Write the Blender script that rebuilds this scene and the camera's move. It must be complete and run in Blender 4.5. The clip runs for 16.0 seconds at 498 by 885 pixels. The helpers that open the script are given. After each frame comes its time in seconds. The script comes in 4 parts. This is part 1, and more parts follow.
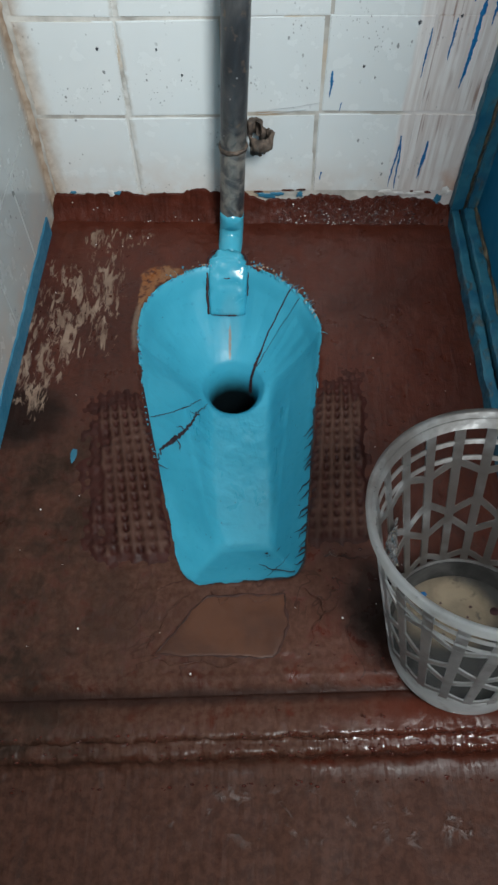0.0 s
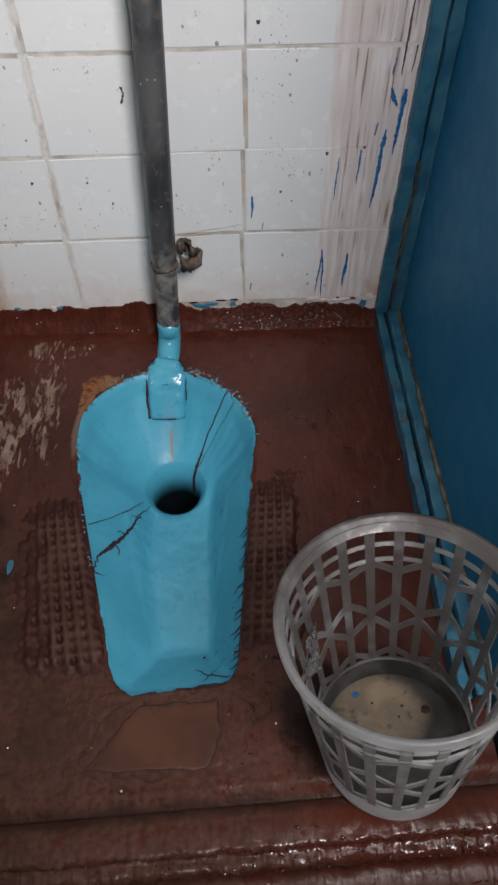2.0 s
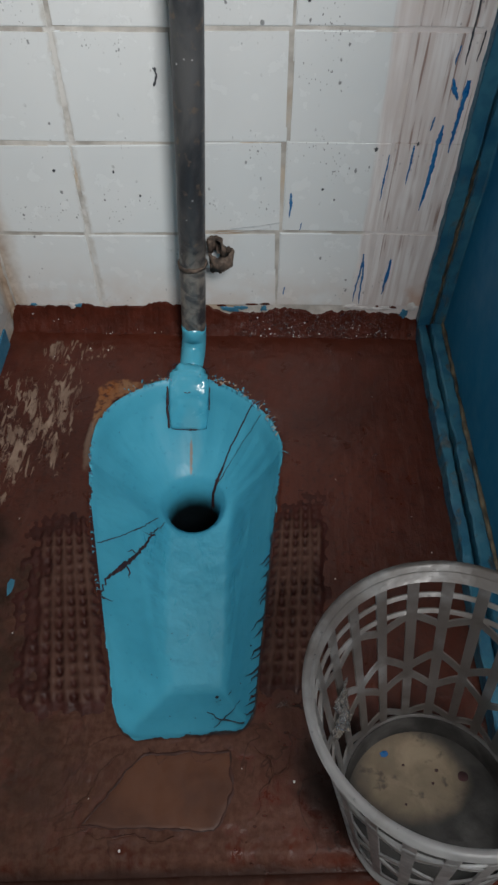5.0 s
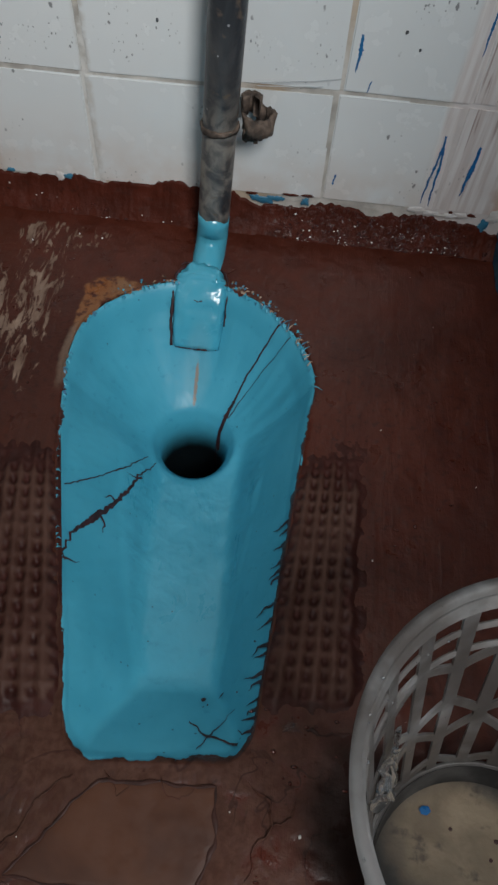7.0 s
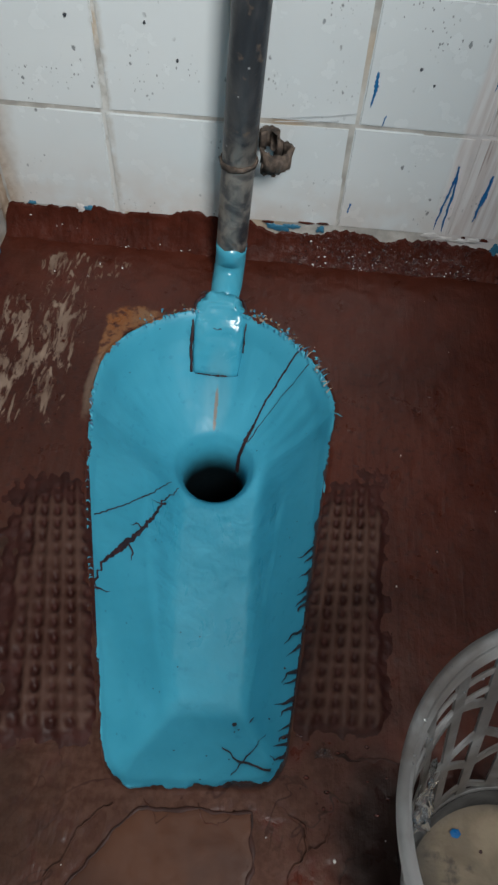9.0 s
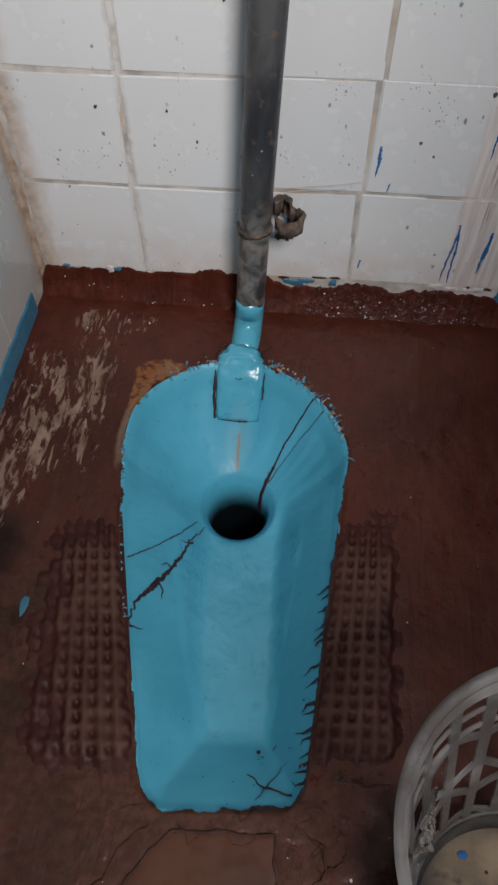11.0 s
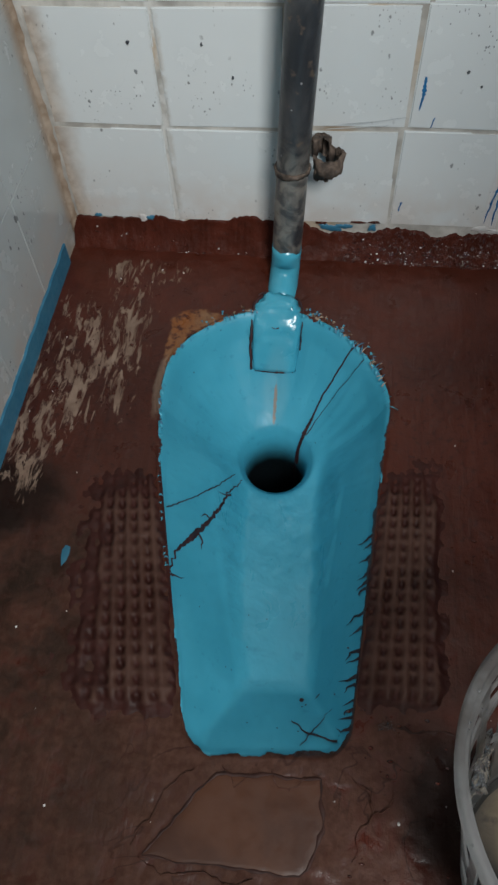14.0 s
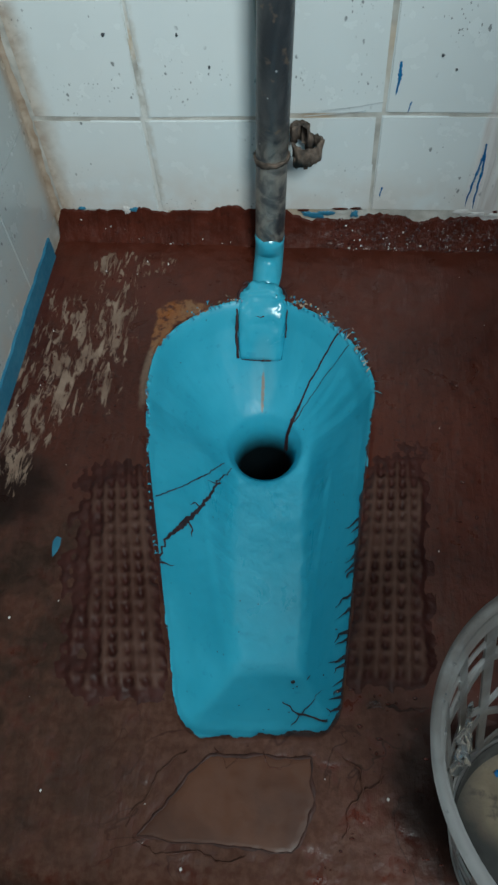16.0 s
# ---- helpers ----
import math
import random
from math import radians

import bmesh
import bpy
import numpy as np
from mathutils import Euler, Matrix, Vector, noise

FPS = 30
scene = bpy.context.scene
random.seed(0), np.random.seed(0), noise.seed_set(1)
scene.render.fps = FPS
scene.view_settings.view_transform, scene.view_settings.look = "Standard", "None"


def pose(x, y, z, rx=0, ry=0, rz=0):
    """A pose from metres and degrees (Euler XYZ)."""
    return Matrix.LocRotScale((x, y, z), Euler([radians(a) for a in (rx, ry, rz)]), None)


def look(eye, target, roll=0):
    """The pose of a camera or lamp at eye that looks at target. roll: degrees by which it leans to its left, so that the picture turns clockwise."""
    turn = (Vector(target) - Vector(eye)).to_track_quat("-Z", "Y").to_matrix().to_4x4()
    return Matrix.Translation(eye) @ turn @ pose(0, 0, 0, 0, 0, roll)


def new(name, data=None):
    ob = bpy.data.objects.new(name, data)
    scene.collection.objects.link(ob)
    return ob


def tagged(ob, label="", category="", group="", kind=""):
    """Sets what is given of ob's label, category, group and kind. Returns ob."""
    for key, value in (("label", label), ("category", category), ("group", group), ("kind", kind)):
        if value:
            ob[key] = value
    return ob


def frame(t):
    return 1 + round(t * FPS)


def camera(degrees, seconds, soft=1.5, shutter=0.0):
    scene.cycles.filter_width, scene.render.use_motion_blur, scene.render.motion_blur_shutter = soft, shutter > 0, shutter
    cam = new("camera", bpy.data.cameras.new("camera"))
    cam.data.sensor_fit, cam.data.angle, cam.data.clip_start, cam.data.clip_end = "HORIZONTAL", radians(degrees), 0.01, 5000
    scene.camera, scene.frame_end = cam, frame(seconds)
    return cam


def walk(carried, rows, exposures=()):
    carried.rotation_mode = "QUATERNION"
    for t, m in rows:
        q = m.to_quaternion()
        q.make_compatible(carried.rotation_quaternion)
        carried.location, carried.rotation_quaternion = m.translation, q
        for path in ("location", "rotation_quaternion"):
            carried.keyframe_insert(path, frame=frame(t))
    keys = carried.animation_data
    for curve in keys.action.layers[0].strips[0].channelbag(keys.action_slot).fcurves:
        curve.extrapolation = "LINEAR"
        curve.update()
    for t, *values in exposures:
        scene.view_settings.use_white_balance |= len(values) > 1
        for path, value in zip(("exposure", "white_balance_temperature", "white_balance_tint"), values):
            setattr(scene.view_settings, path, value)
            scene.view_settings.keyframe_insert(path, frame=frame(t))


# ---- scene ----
cam = camera(39.5, 16.0, soft=2.6)
PATH = [
    (0, (0.357, -1.025, 0.861), (0.344, 0.03, -0.838), 0.3),
    (0.5, (0.362, -1.025, 0.87), (0.379, 0.056, -0.813), 1.9),
    (1, (0.391, -1.024, 0.887), (0.423, 0.106, -0.763), 2.3),
    (1.5, (0.434, -1.02, 0.905), (0.474, 0.188, -0.688), 1.0),
    (2, (0.43, -1.016, 0.904), (0.47, 0.23, -0.66), 0.1),
    (2.5, (0.432, -1.015, 0.898), (0.445, 0.237, -0.661), -0.3),
    (3, (0.447, -1.012, 0.9), (0.452, 0.239, -0.661), -0.7),
    (3.5, (0.444, -1.011, 0.894), (0.434, 0.238, -0.668), -1.3),
    (4, (0.438, -1.007, 0.884), (0.405, 0.236, -0.682), -1.8),
    (4.2, (0.443, -1.001, 0.886), (0.39, 0.242, -0.68), -2.1),
    (6.3, (0.361, -0.821, 0.716), (0.46, 0.393, -0.87), 7.1),
    (6.5, (0.363, -0.815, 0.694), (0.391, 0.379, -0.91), 6.4),
    (7, (0.394, -0.796, 0.654), (0.394, 0.3, -1.019), 6.6),
    (7.5, (0.389, -0.801, 0.651), (0.382, 0.244, -1.055), 6.4),
    (8, (0.391, -0.788, 0.669), (0.38, 0.259, -1.034), 5.7),
    (8.5, (0.375, -0.785, 0.675), (0.364, 0.292, -1.009), 5.5),
    (8.7, (0.367, -0.783, 0.679), (0.359, 0.307, -0.998), 5.5),
    (10.8, (0.372, -0.791, 0.751), (0.301, 0.325, -0.906), 2.0),
    (11, (0.374, -0.789, 0.761), (0.284, 0.342, -0.885), 1.0),
    (11.5, (0.371, -0.797, 0.748), (0.255, 0.349, -0.887), -0.6),
    (12, (0.371, -0.796, 0.751), (0.242, 0.35, -0.883), -1.4),
    (12.5, (0.362, -0.798, 0.745), (0.216, 0.336, -0.896), -2.3),
    (13, (0.361, -0.799, 0.731), (0.211, 0.288, -0.941), -2.7),
    (13.5, (0.356, -0.805, 0.73), (0.205, 0.251, -0.962), -2.7),
    (14, (0.358, -0.802, 0.734), (0.202, 0.247, -0.962), -2.7),
    (14.5, (0.364, -0.807, 0.726), (0.205, 0.23, -0.977), -3.0),
    (15, (0.37, -0.809, 0.721), (0.215, 0.209, -0.994), -2.9),
    (15.5, (0.37, -0.807, 0.725), (0.216, 0.193, -1.001), -3.1),
    (16, (0.376, -0.809, 0.738), (0.22, 0.219, -0.97), -4.4),
]
EXPOSURES = [
    (0, 0.08, 6130, 4), (1, -0.06, 6180, 7), (2, -0.20, 6590, 16), (3, -0.28, 6430, 14), (4, -0.34, 6430, 10),
    (6.5, -0.46, 6590, 12), (7, -0.44, 6390, 10), (8, -0.14, 6260, 6), (8.5, -0.14, 6260, 6), (11, -0.33, 6680, 17), (12, -0.38, 6700, 14),
    (13, -0.40, 6430, 11), (14, -0.36, 6330, 7), (15, -0.34, 6070, 1), (16, -0.26, 5810, -5),
]
walk(cam, [(t, look(eye, target, roll)) for t, eye, target, roll in PATH], EXPOSURES)

import mathutils.bvhtree

# ---- light ----
world = bpy.data.worlds.new("world")
scene.world = world
world.use_nodes = True
world.node_tree.nodes["Background"].inputs[0].default_value = (0.62, 0.72, 0.85, 1)
world.node_tree.nodes["Background"].inputs[1].default_value = 0.012


# daylight from a high window in the wall behind, to the right
WIN = (0.61, 1.11, 1.16, 1.80)
data = bpy.data.lights.new("window_light", "AREA")
data.shape, data.size, data.size_y, data.energy, data.color = "RECTANGLE", WIN[1] - WIN[0], WIN[3] - WIN[2], 40.0, (1.0, 0.985, 0.965)
window_light = new("window_light", data)
window_light.matrix_world = look(((WIN[0] + WIN[1]) / 2, -1.39, (WIN[2] + WIN[3]) / 2), (0.45, -0.10, 0.45))

# ---- materials ----


class Nodes:
    """Short calls for the nodes of one material."""

    def __init__(self, name):
        self.mat = bpy.data.materials.new(name)
        self.mat.use_nodes = True
        self.t = self.mat.node_tree
        self.bsdf = self.t.nodes["Principled BSDF"]
        self.pos = self.t.nodes.new("ShaderNodeNewGeometry").outputs["Position"]

    def put(self, socket, v):
        if isinstance(v, bpy.types.NodeSocket):
            self.t.links.new(v, socket)
        elif isinstance(v, (tuple, list)) and socket.type == "RGBA" and len(v) == 3:
            socket.default_value = (*v, 1)
        else:
            socket.default_value = v

    def math(self, op, a, b=0.0, clamp=False):
        n = self.t.nodes.new("ShaderNodeMath")
        n.operation, n.use_clamp = op, clamp
        self.put(n.inputs[0], a), self.put(n.inputs[1], b)
        return n.outputs[0]

    def axes(self):
        n = self.t.nodes.new("ShaderNodeSeparateXYZ")
        self.put(n.inputs[0], self.pos)
        return n.outputs

    def stretch(self, sx, sy, sz, turn=0.0):
        n = self.t.nodes.new("ShaderNodeMapping")
        self.put(n.inputs[0], self.pos)
        n.inputs["Scale"].default_value = (sx, sy, sz)
        n.inputs["Rotation"].default_value = (0, 0, turn)
        return n.outputs[0]

    def noise(self, scale, detail=4.0, vec=None, rough=0.55, warp=0.0):
        n = self.t.nodes.new("ShaderNodeTexNoise")
        self.put(n.inputs["Vector"], vec or self.pos)
        n.inputs["Scale"].default_value, n.inputs["Detail"].default_value = scale, detail
        n.inputs["Roughness"].default_value, n.inputs["Distortion"].default_value = rough, warp
        return n.outputs[0]

    def cells(self, scale, vec=None, feature="F1"):
        n = self.t.nodes.new("ShaderNodeTexVoronoi")
        n.feature = feature
        self.put(n.inputs["Vector"], vec or self.pos)
        n.inputs["Scale"].default_value = scale
        return n.outputs["Distance"]

    def step(self, v, a, b, lo=0.0, hi=1.0):
        n = self.t.nodes.new("ShaderNodeMapRange")
        n.interpolation_type = "SMOOTHSTEP"
        self.put(n.inputs[0], v)
        for k, x in zip((1, 2, 3, 4), (a, b, lo, hi)):
            n.inputs[k].default_value = x
        return n.outputs[0]

    def mix(self, f, a, b):
        n = self.t.nodes.new("ShaderNodeMix")
        n.data_type = "RGBA"
        self.put(n.inputs[0], f), self.put(n.inputs[6], a), self.put(n.inputs[7], b)
        return n.outputs[2]

    def mul(self, *v):
        out = v[0]
        for x in v[1:]:
            out = self.math("MULTIPLY", out, x)
        return out

    def add(self, a, b):
        return self.math("ADD", a, b)

    def near(self, x, y, rx, ry, edge=0.35, noise_amp=0.0, noise_scale=30.0):
        """1 inside an ellipse of the floor plan, 0 outside it."""
        ax = self.axes()
        dx = self.math("DIVIDE", self.math("SUBTRACT", ax[0], x), rx)
        dy = self.math("DIVIDE", self.math("SUBTRACT", ax[1], y), ry)
        d = self.add(self.mul(dx, dx), self.mul(dy, dy))
        if noise_amp:
            d = self.add(d, self.mul(self.math("SUBTRACT", self.noise(noise_scale, 5), 0.5), noise_amp))
        return self.step(d, 1 + edge, 1 - edge)

    def bump(self, height, distance, strength=1.0, base=None):
        n = self.t.nodes.new("ShaderNodeBump")
        n.inputs["Strength"].default_value, n.inputs["Distance"].default_value = strength, distance
        self.put(n.inputs["Height"], height)
        if base:
            self.put(n.inputs["Normal"], base)
        return n.outputs[0]

    def done(self, colour, rough, normal=None, metal=0.0, coat=0.0, spec=0.5):
        self.put(self.bsdf.inputs["Specular IOR Level"], spec)
        self.put(self.bsdf.inputs["Base Color"], colour)
        self.put(self.bsdf.inputs["Roughness"], rough)
        self.put(self.bsdf.inputs["Metallic"], metal)
        self.bsdf.inputs["Coat Weight"].default_value = coat
        if normal:
            self.put(self.bsdf.inputs["Normal"], normal)
        return self.mat


def tile_material(name, white):
    n = Nodes(name)
    ax = n.axes()
    c = n.mix(n.noise(5, 3), (white[0] * 0.84, white[1] * 0.88, white[2] * 0.90), white)
    # limescale and dirt rising from the floor and out of the corner
    low = n.step(ax[2], 0.16, 0.03)
    warm = n.mul(low, n.step(n.noise(18, 5), 0.3, 0.65))
    c = n.mix(n.mul(warm, 0.42), c, (0.52, 0.38, 0.29))
    damp = n.mul(n.step(n.add(ax[0], n.mul(n.math("SUBTRACT", n.noise(30, 4), 0.5), 0.05)), 0.665, 0.690), n.step(n.add(ax[2], n.mul(n.math("SUBTRACT", n.noise(35, 4), 0.5), 0.06)), 0.115, 0.075))
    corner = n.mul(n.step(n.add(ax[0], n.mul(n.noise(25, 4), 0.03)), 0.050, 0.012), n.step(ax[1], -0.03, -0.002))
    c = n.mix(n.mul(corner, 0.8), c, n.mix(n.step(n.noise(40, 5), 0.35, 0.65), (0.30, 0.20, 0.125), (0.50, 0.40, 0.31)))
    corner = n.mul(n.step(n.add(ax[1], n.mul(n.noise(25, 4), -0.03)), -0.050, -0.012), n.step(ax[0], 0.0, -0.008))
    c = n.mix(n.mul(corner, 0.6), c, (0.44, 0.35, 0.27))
    # hairline scratches and paint spatter
    hair = n.mul(n.step(n.math("ABSOLUTE", n.math("SUBTRACT", n.noise(7, 3, warp=1.5), 0.5)), 0.006, 0.002), n.step(n.noise(5, 2), 0.52, 0.6))
    c = n.mix(n.mul(hair, 0.04), c, (0.25, 0.26, 0.27))
    # grout smeared wide along the upright joint by the corner
    side = n.math("ABSOLUTE", n.math("SUBTRACT", n.add(ax[0], n.mul(n.math("SUBTRACT", n.noise(45, 4), 0.5), 0.012)), 0.151))
    c = n.mix(n.mul(n.step(side, 0.009, 0.003), n.step(n.noise(60, 4), 0.3, 0.6), 0.7), c, (0.50, 0.475, 0.43))
    spots = None
    for scale, lo, hi, a, b in ((60, 0.12, 0.07, 0.50, 0.60), (120, 0.15, 0.09, 0.53, 0.64), (210, 0.18, 0.10, 0.57, 0.68), (34, 0.085, 0.05, 0.45, 0.55), (17, 0.05, 0.03, 0.40, 0.5)):
        shape = n.add(n.cells(scale, n.stretch(1, 1, 0.62)), n.mul(n.math("SUBTRACT", n.noise(scale * 4, 2), 0.5), 0.22))
        sp = n.mul(n.step(shape, lo, hi), n.step(n.noise(11, 2), a, b))
        spots = sp if spots is None else n.math("MAXIMUM", spots, sp)
    c = n.mix(n.mul(spots, 0.72), c, (0.07, 0.075, 0.08))
    # thin white oil paint brushed over the tiles beside the partition
    edge = n.add(ax[0], n.mul(n.math("SUBTRACT", n.noise(60, 3, n.stretch(1, 1, 0.08)), 0.5), 0.02))
    patch = n.mul(n.step(edge, 0.578, 0.588), n.step(ax[1], -0.02, -0.005))
    streak = n.noise(110, 4, n.stretch(1, 1, 0.05), warp=0.5)
    pc = n.mix(n.step(streak, 0.35, 0.65), (0.58, 0.520, 0.495), (0.73, 0.705, 0.69))
    pc = n.mix(n.mul(n.step(n.noise(9, 4), 0.42, 0.62), 0.6), pc, (0.60, 0.54, 0.515))
    drip = n.mul(n.step(n.noise(190, 2, n.stretch(1, 1, 0.03), warp=0.4), 0.55, 0.64), n.step(n.noise(8, 2), 0.38, 0.55), n.step(ax[0], 0.595, 0.62))
    pc = n.mix(n.mul(drip, 0.9), pc, (0.26, 0.17, 0.14))
    pc = n.mix(n.mul(spots, 0.5), pc, (0.08, 0.07, 0.08))
    c = n.mix(patch, c, pc)
    # orange damp rising beside the partition
    c = n.mix(n.mul(damp, 0.65), c, (0.50, 0.29, 0.19))
    rough = n.math("ADD", n.mul(patch, 0.25), n.step(n.noise(30, 4), 0.3, 0.8, 0.12, 0.35))
    nor = n.bump(n.add(n.mul(n.noise(6, 2), 1.0), n.mul(patch, n.mul(streak, 0.3))), 0.004, 0.4)
    return n.done(c, rough, nor)


def grout_material():
    n = Nodes("old_grout")
    ax = n.axes()
    c = n.mix(n.step(n.noise(25, 5), 0.3, 0.7), (0.33, 0.31, 0.28), (0.60, 0.575, 0.53))
    c = n.mix(n.mul(n.step(n.noise(9, 2), 0.54, 0.66), 0.6), c, (0.42, 0.29, 0.16))
    pale = n.step(n.math("ABSOLUTE", n.math("SUBTRACT", ax[0], 0.151)), 0.010, 0.006)
    c = n.mix(n.mul(pale, n.step(n.noise(30, 4), 0.35, 0.55)), c, (0.62, 0.61, 0.58))
    patch = n.mul(n.step(ax[0], 0.580, 0.590), n.step(ax[1], -0.02, -0.005))
    c = n.mix(n.mul(patch, 0.75), c, (0.66, 0.61, 0.60))
    return n.done(c, 0.85, n.bump(n.noise(160, 5), 0.002, 0.6))


FRONT_SLANT = 0.045


def floor_material():
    n = Nodes("red_floor_paint")
    ax = n.axes()
    big, mid, fine = n.noise(6, 4), n.noise(26, 6, warp=0.4), n.noise(120, 5)
    c = n.mix(n.step(big, 0.3, 0.7), (0.044, 0.0105, 0.0056), (0.066, 0.0162, 0.0086))
    c = n.mix(n.mul(n.step(fine, 0.5, 0.72), 0.6), c, (0.017, 0.005, 0.0036))
    strokes = n.noise(110, 5, n.stretch(1, 0.12, 1), warp=0.6)
    c = n.mix(n.mul(n.step(strokes, 0.50, 0.70), 0.28), c, (0.021, 0.0066, 0.005))
    c = n.mix(n.mul(n.step(strokes, 0.42, 0.30), n.step(mid, 0.45, 0.65), 0.5), c, (0.072, 0.024, 0.017))
    # a brighter red along the back wall
    back_red = n.step(n.add(ax[1], n.mul(n.math("SUBTRACT", big, 0.5), 0.22)), -0.26, -0.08)
    c = n.mix(n.mul(back_red, 0.75), c, n.mix(n.step(mid, 0.3, 0.7), (0.062, 0.0140, 0.0075), (0.090, 0.0205, 0.0110)))
    # glossy brick-red run towards the front of the right side
    wet = n.near(0.50, -0.78, 0.16, 0.13, 0.8, 1.4, 14)
    c = n.mix(n.mul(wet, 0.8), c, (0.078, 0.0165, 0.0095))
    # dusty trodden film over the front half
    there = n.step(n.add(ax[1], n.mul(n.math("SUBTRACT", big, 0.5), 0.4)), -0.34, -0.62)
    side = n.step(n.add(ax[0], n.mul(n.math("SUBTRACT", mid, 0.5), 0.25)), 0.60, 0.42, 0.15, 1.0)
    dust = n.mul(there, side, n.step(n.add(n.mul(mid, 0.7), n.mul(fine, 0.3)), 0.34, 0.53))
    c = n.mix(n.mul(dust, 0.85), c, n.mix(n.step(fine, 0.3, 0.7), (0.046, 0.0195, 0.0125), (0.084, 0.041, 0.028)))
    # blackish grime in blotches, weighted left and front to paint in missing shade
    grime_shade = n.mul(n.step(n.add(n.mul(n.noise(14, 4), 0.6), n.mul(n.noise(60, 6, warp=0.6), 0.4)), 0.38, 0.64), n.step(ax[0], 0.30, 0.05, 0.15, 0.97), n.step(ax[1], -0.3, -0.55))
    c = n.mix(grime_shade, c, (0.022, 0.013, 0.009))
    # brown mud on the lower floor
    lower = n.step(ax[1], -0.905, -0.93)
    mud = n.mix(n.step(n.noise(110, 8, warp=0.4), 0.3, 0.7), (0.034, 0.0145, 0.0095), (0.070, 0.030, 0.020))
    c = n.mix(n.mul(lower, 0.8), c, mud)
    # wrinkles where the wet film crept
    line = n.step(n.math("ABSOLUTE", n.math("SUBTRACT", n.noise(13, 3, warp=0.8), 0.5)), 0.013, 0.003)
    line = n.mul(line, n.step(ax[1], -0.66, -0.70), n.step(ax[1], -0.84, -0.82), n.step(ax[0], 0.16, 0.24), n.step(n.noise(6, 2), 0.38, 0.48))
    c = n.mix(n.mul(line, 0.75), c, (0.026, 0.009, 0.006))
    # the basket's shadow painted in black, plus a dark blotch at the left wall
    shadow_and_blot = n.math("MINIMUM", n.add(n.near(0.520, -0.735, 0.042, 0.075, 0.7, 1.5, 30), n.mul(n.near(0.015, -0.45, 0.06, 0.05, 0.7, 1.6, 35), 0.9)), 1.0)
    c = n.mix(n.mul(shadow_and_blot, 0.85), c, (0.010, 0.007, 0.006))
    # scraped, unpainted streaks
    slant = n.stretch(1.0, 0.30, 1, -0.38)
    patch = n.noise(30, 3, slant, 0.5, 1.4)
    torn = n.noise(85, 8, n.stretch(1.15, 0.30, 1, -0.38), 0.66, 0.9)
    area = n.add(n.near(0.014, -0.30, 0.050, 0.21, 0.8, 0.7, 18), n.mul(n.near(0.085, -0.21, 0.052, 0.16, 0.8, 0.8, 22), 0.78))
    area = n.add(area, n.add(n.mul(n.near(0.115, -0.062, 0.075, 0.026, 0.7, 0.9, 25), 0.82), n.mul(n.near(0.13, -0.20, 0.05, 0.13, 0.8, 1.1, 25), 0.42)))
    area = n.math("MINIMUM", area, 1.0)
    bare = n.step(n.add(n.mul(area, 0.30), n.add(n.mul(patch, 0.42), n.mul(torn, 0.90))), 0.95, 1.03)
    c = n.mix(n.mul(bare, 0.92), c, n.mix(n.step(mid, 0.3, 0.7), (0.165, 0.105, 0.075), (0.29, 0.205, 0.152)))
    # ochre left bare beside the pan's back corner
    ochre = n.add(n.near(0.174, -0.205, 0.013, 0.055, 0.4, 2.0, 70), n.near(0.198, -0.156, 0.036, 0.022, 0.4, 2.0, 70))
    ochre = n.mul(n.math("MINIMUM", ochre, 1.0), n.step(n.noise(85, 5), 0.36, 0.52))
    c = n.mix(n.mul(ochre, 0.85), c, n.mix(n.step(mid, 0.35, 0.75), (0.25, 0.085, 0.020), (0.24, 0.135, 0.07)))
    pale = n.near(0.166, -0.27, 0.010, 0.045, 0.6, 1.6, 60)
    c = n.mix(n.mul(pale, 0.6), c, (0.20, 0.14, 0.10))
    rough = n.add(n.step(mid, 0.2, 0.8, 0.24, 0.46), n.math("MAXIMUM", n.mul(dust, 0.28), n.mul(lower, 0.22)))
    rough = n.math("SUBTRACT", n.add(rough, n.mul(bare, 0.25)), n.mul(wet, 0.06))
    h = n.add(n.mul(mid, 1.2), n.add(n.mul(fine, 0.32), n.add(n.mul(bare, -0.3), n.mul(strokes, 0.5))))
    # soft shade band along the joint before the step, painted dark
    joint = n.math("ABSOLUTE", n.math("SUBTRACT", n.add(ax[1], n.mul(n.math("SUBTRACT", n.noise(20, 4), 0.5), 0.016)), n.add(n.mul(ax[0], FRONT_SLANT), -0.843 - 0.36 * FRONT_SLANT)))
    c = n.mix(n.mul(n.step(joint, 0.014, 0.002), 0.8), c, (0.018, 0.008, 0.006))
    # wet ragged nosing of the step
    nose = n.math("ABSOLUTE", n.math("SUBTRACT", ax[1], n.add(n.mul(ax[0], FRONT_SLANT), -0.897 - 0.36 * FRONT_SLANT)))
    lines = n.step(n.math("ABSOLUTE", n.math("SUBTRACT", nose, 0.0085)), 0.0065, 0.0025)
    nose = n.mul(n.step(nose, 0.016, 0.007), n.step(ax[0], 0.18, 0.50, 0.06, 1.0))
    h = n.add(h, n.mul(nose, n.mul(n.noise(48, 3, warp=0.4), 1.5)))
    glint = n.mul(nose, lines, n.step(n.noise(42, 4), 0.42, 0.54))
    puddle = n.mul(n.step(ax[1], -0.93, -0.95), n.step(ax[1], -1.02, -0.97), n.step(ax[0], 0.16, 0.34), n.step(n.noise(34, 5, warp=0.5), 0.57, 0.66))
    h = n.add(h, n.mul(puddle, n.mul(n.noise(120, 3, warp=0.6), 0.9)))
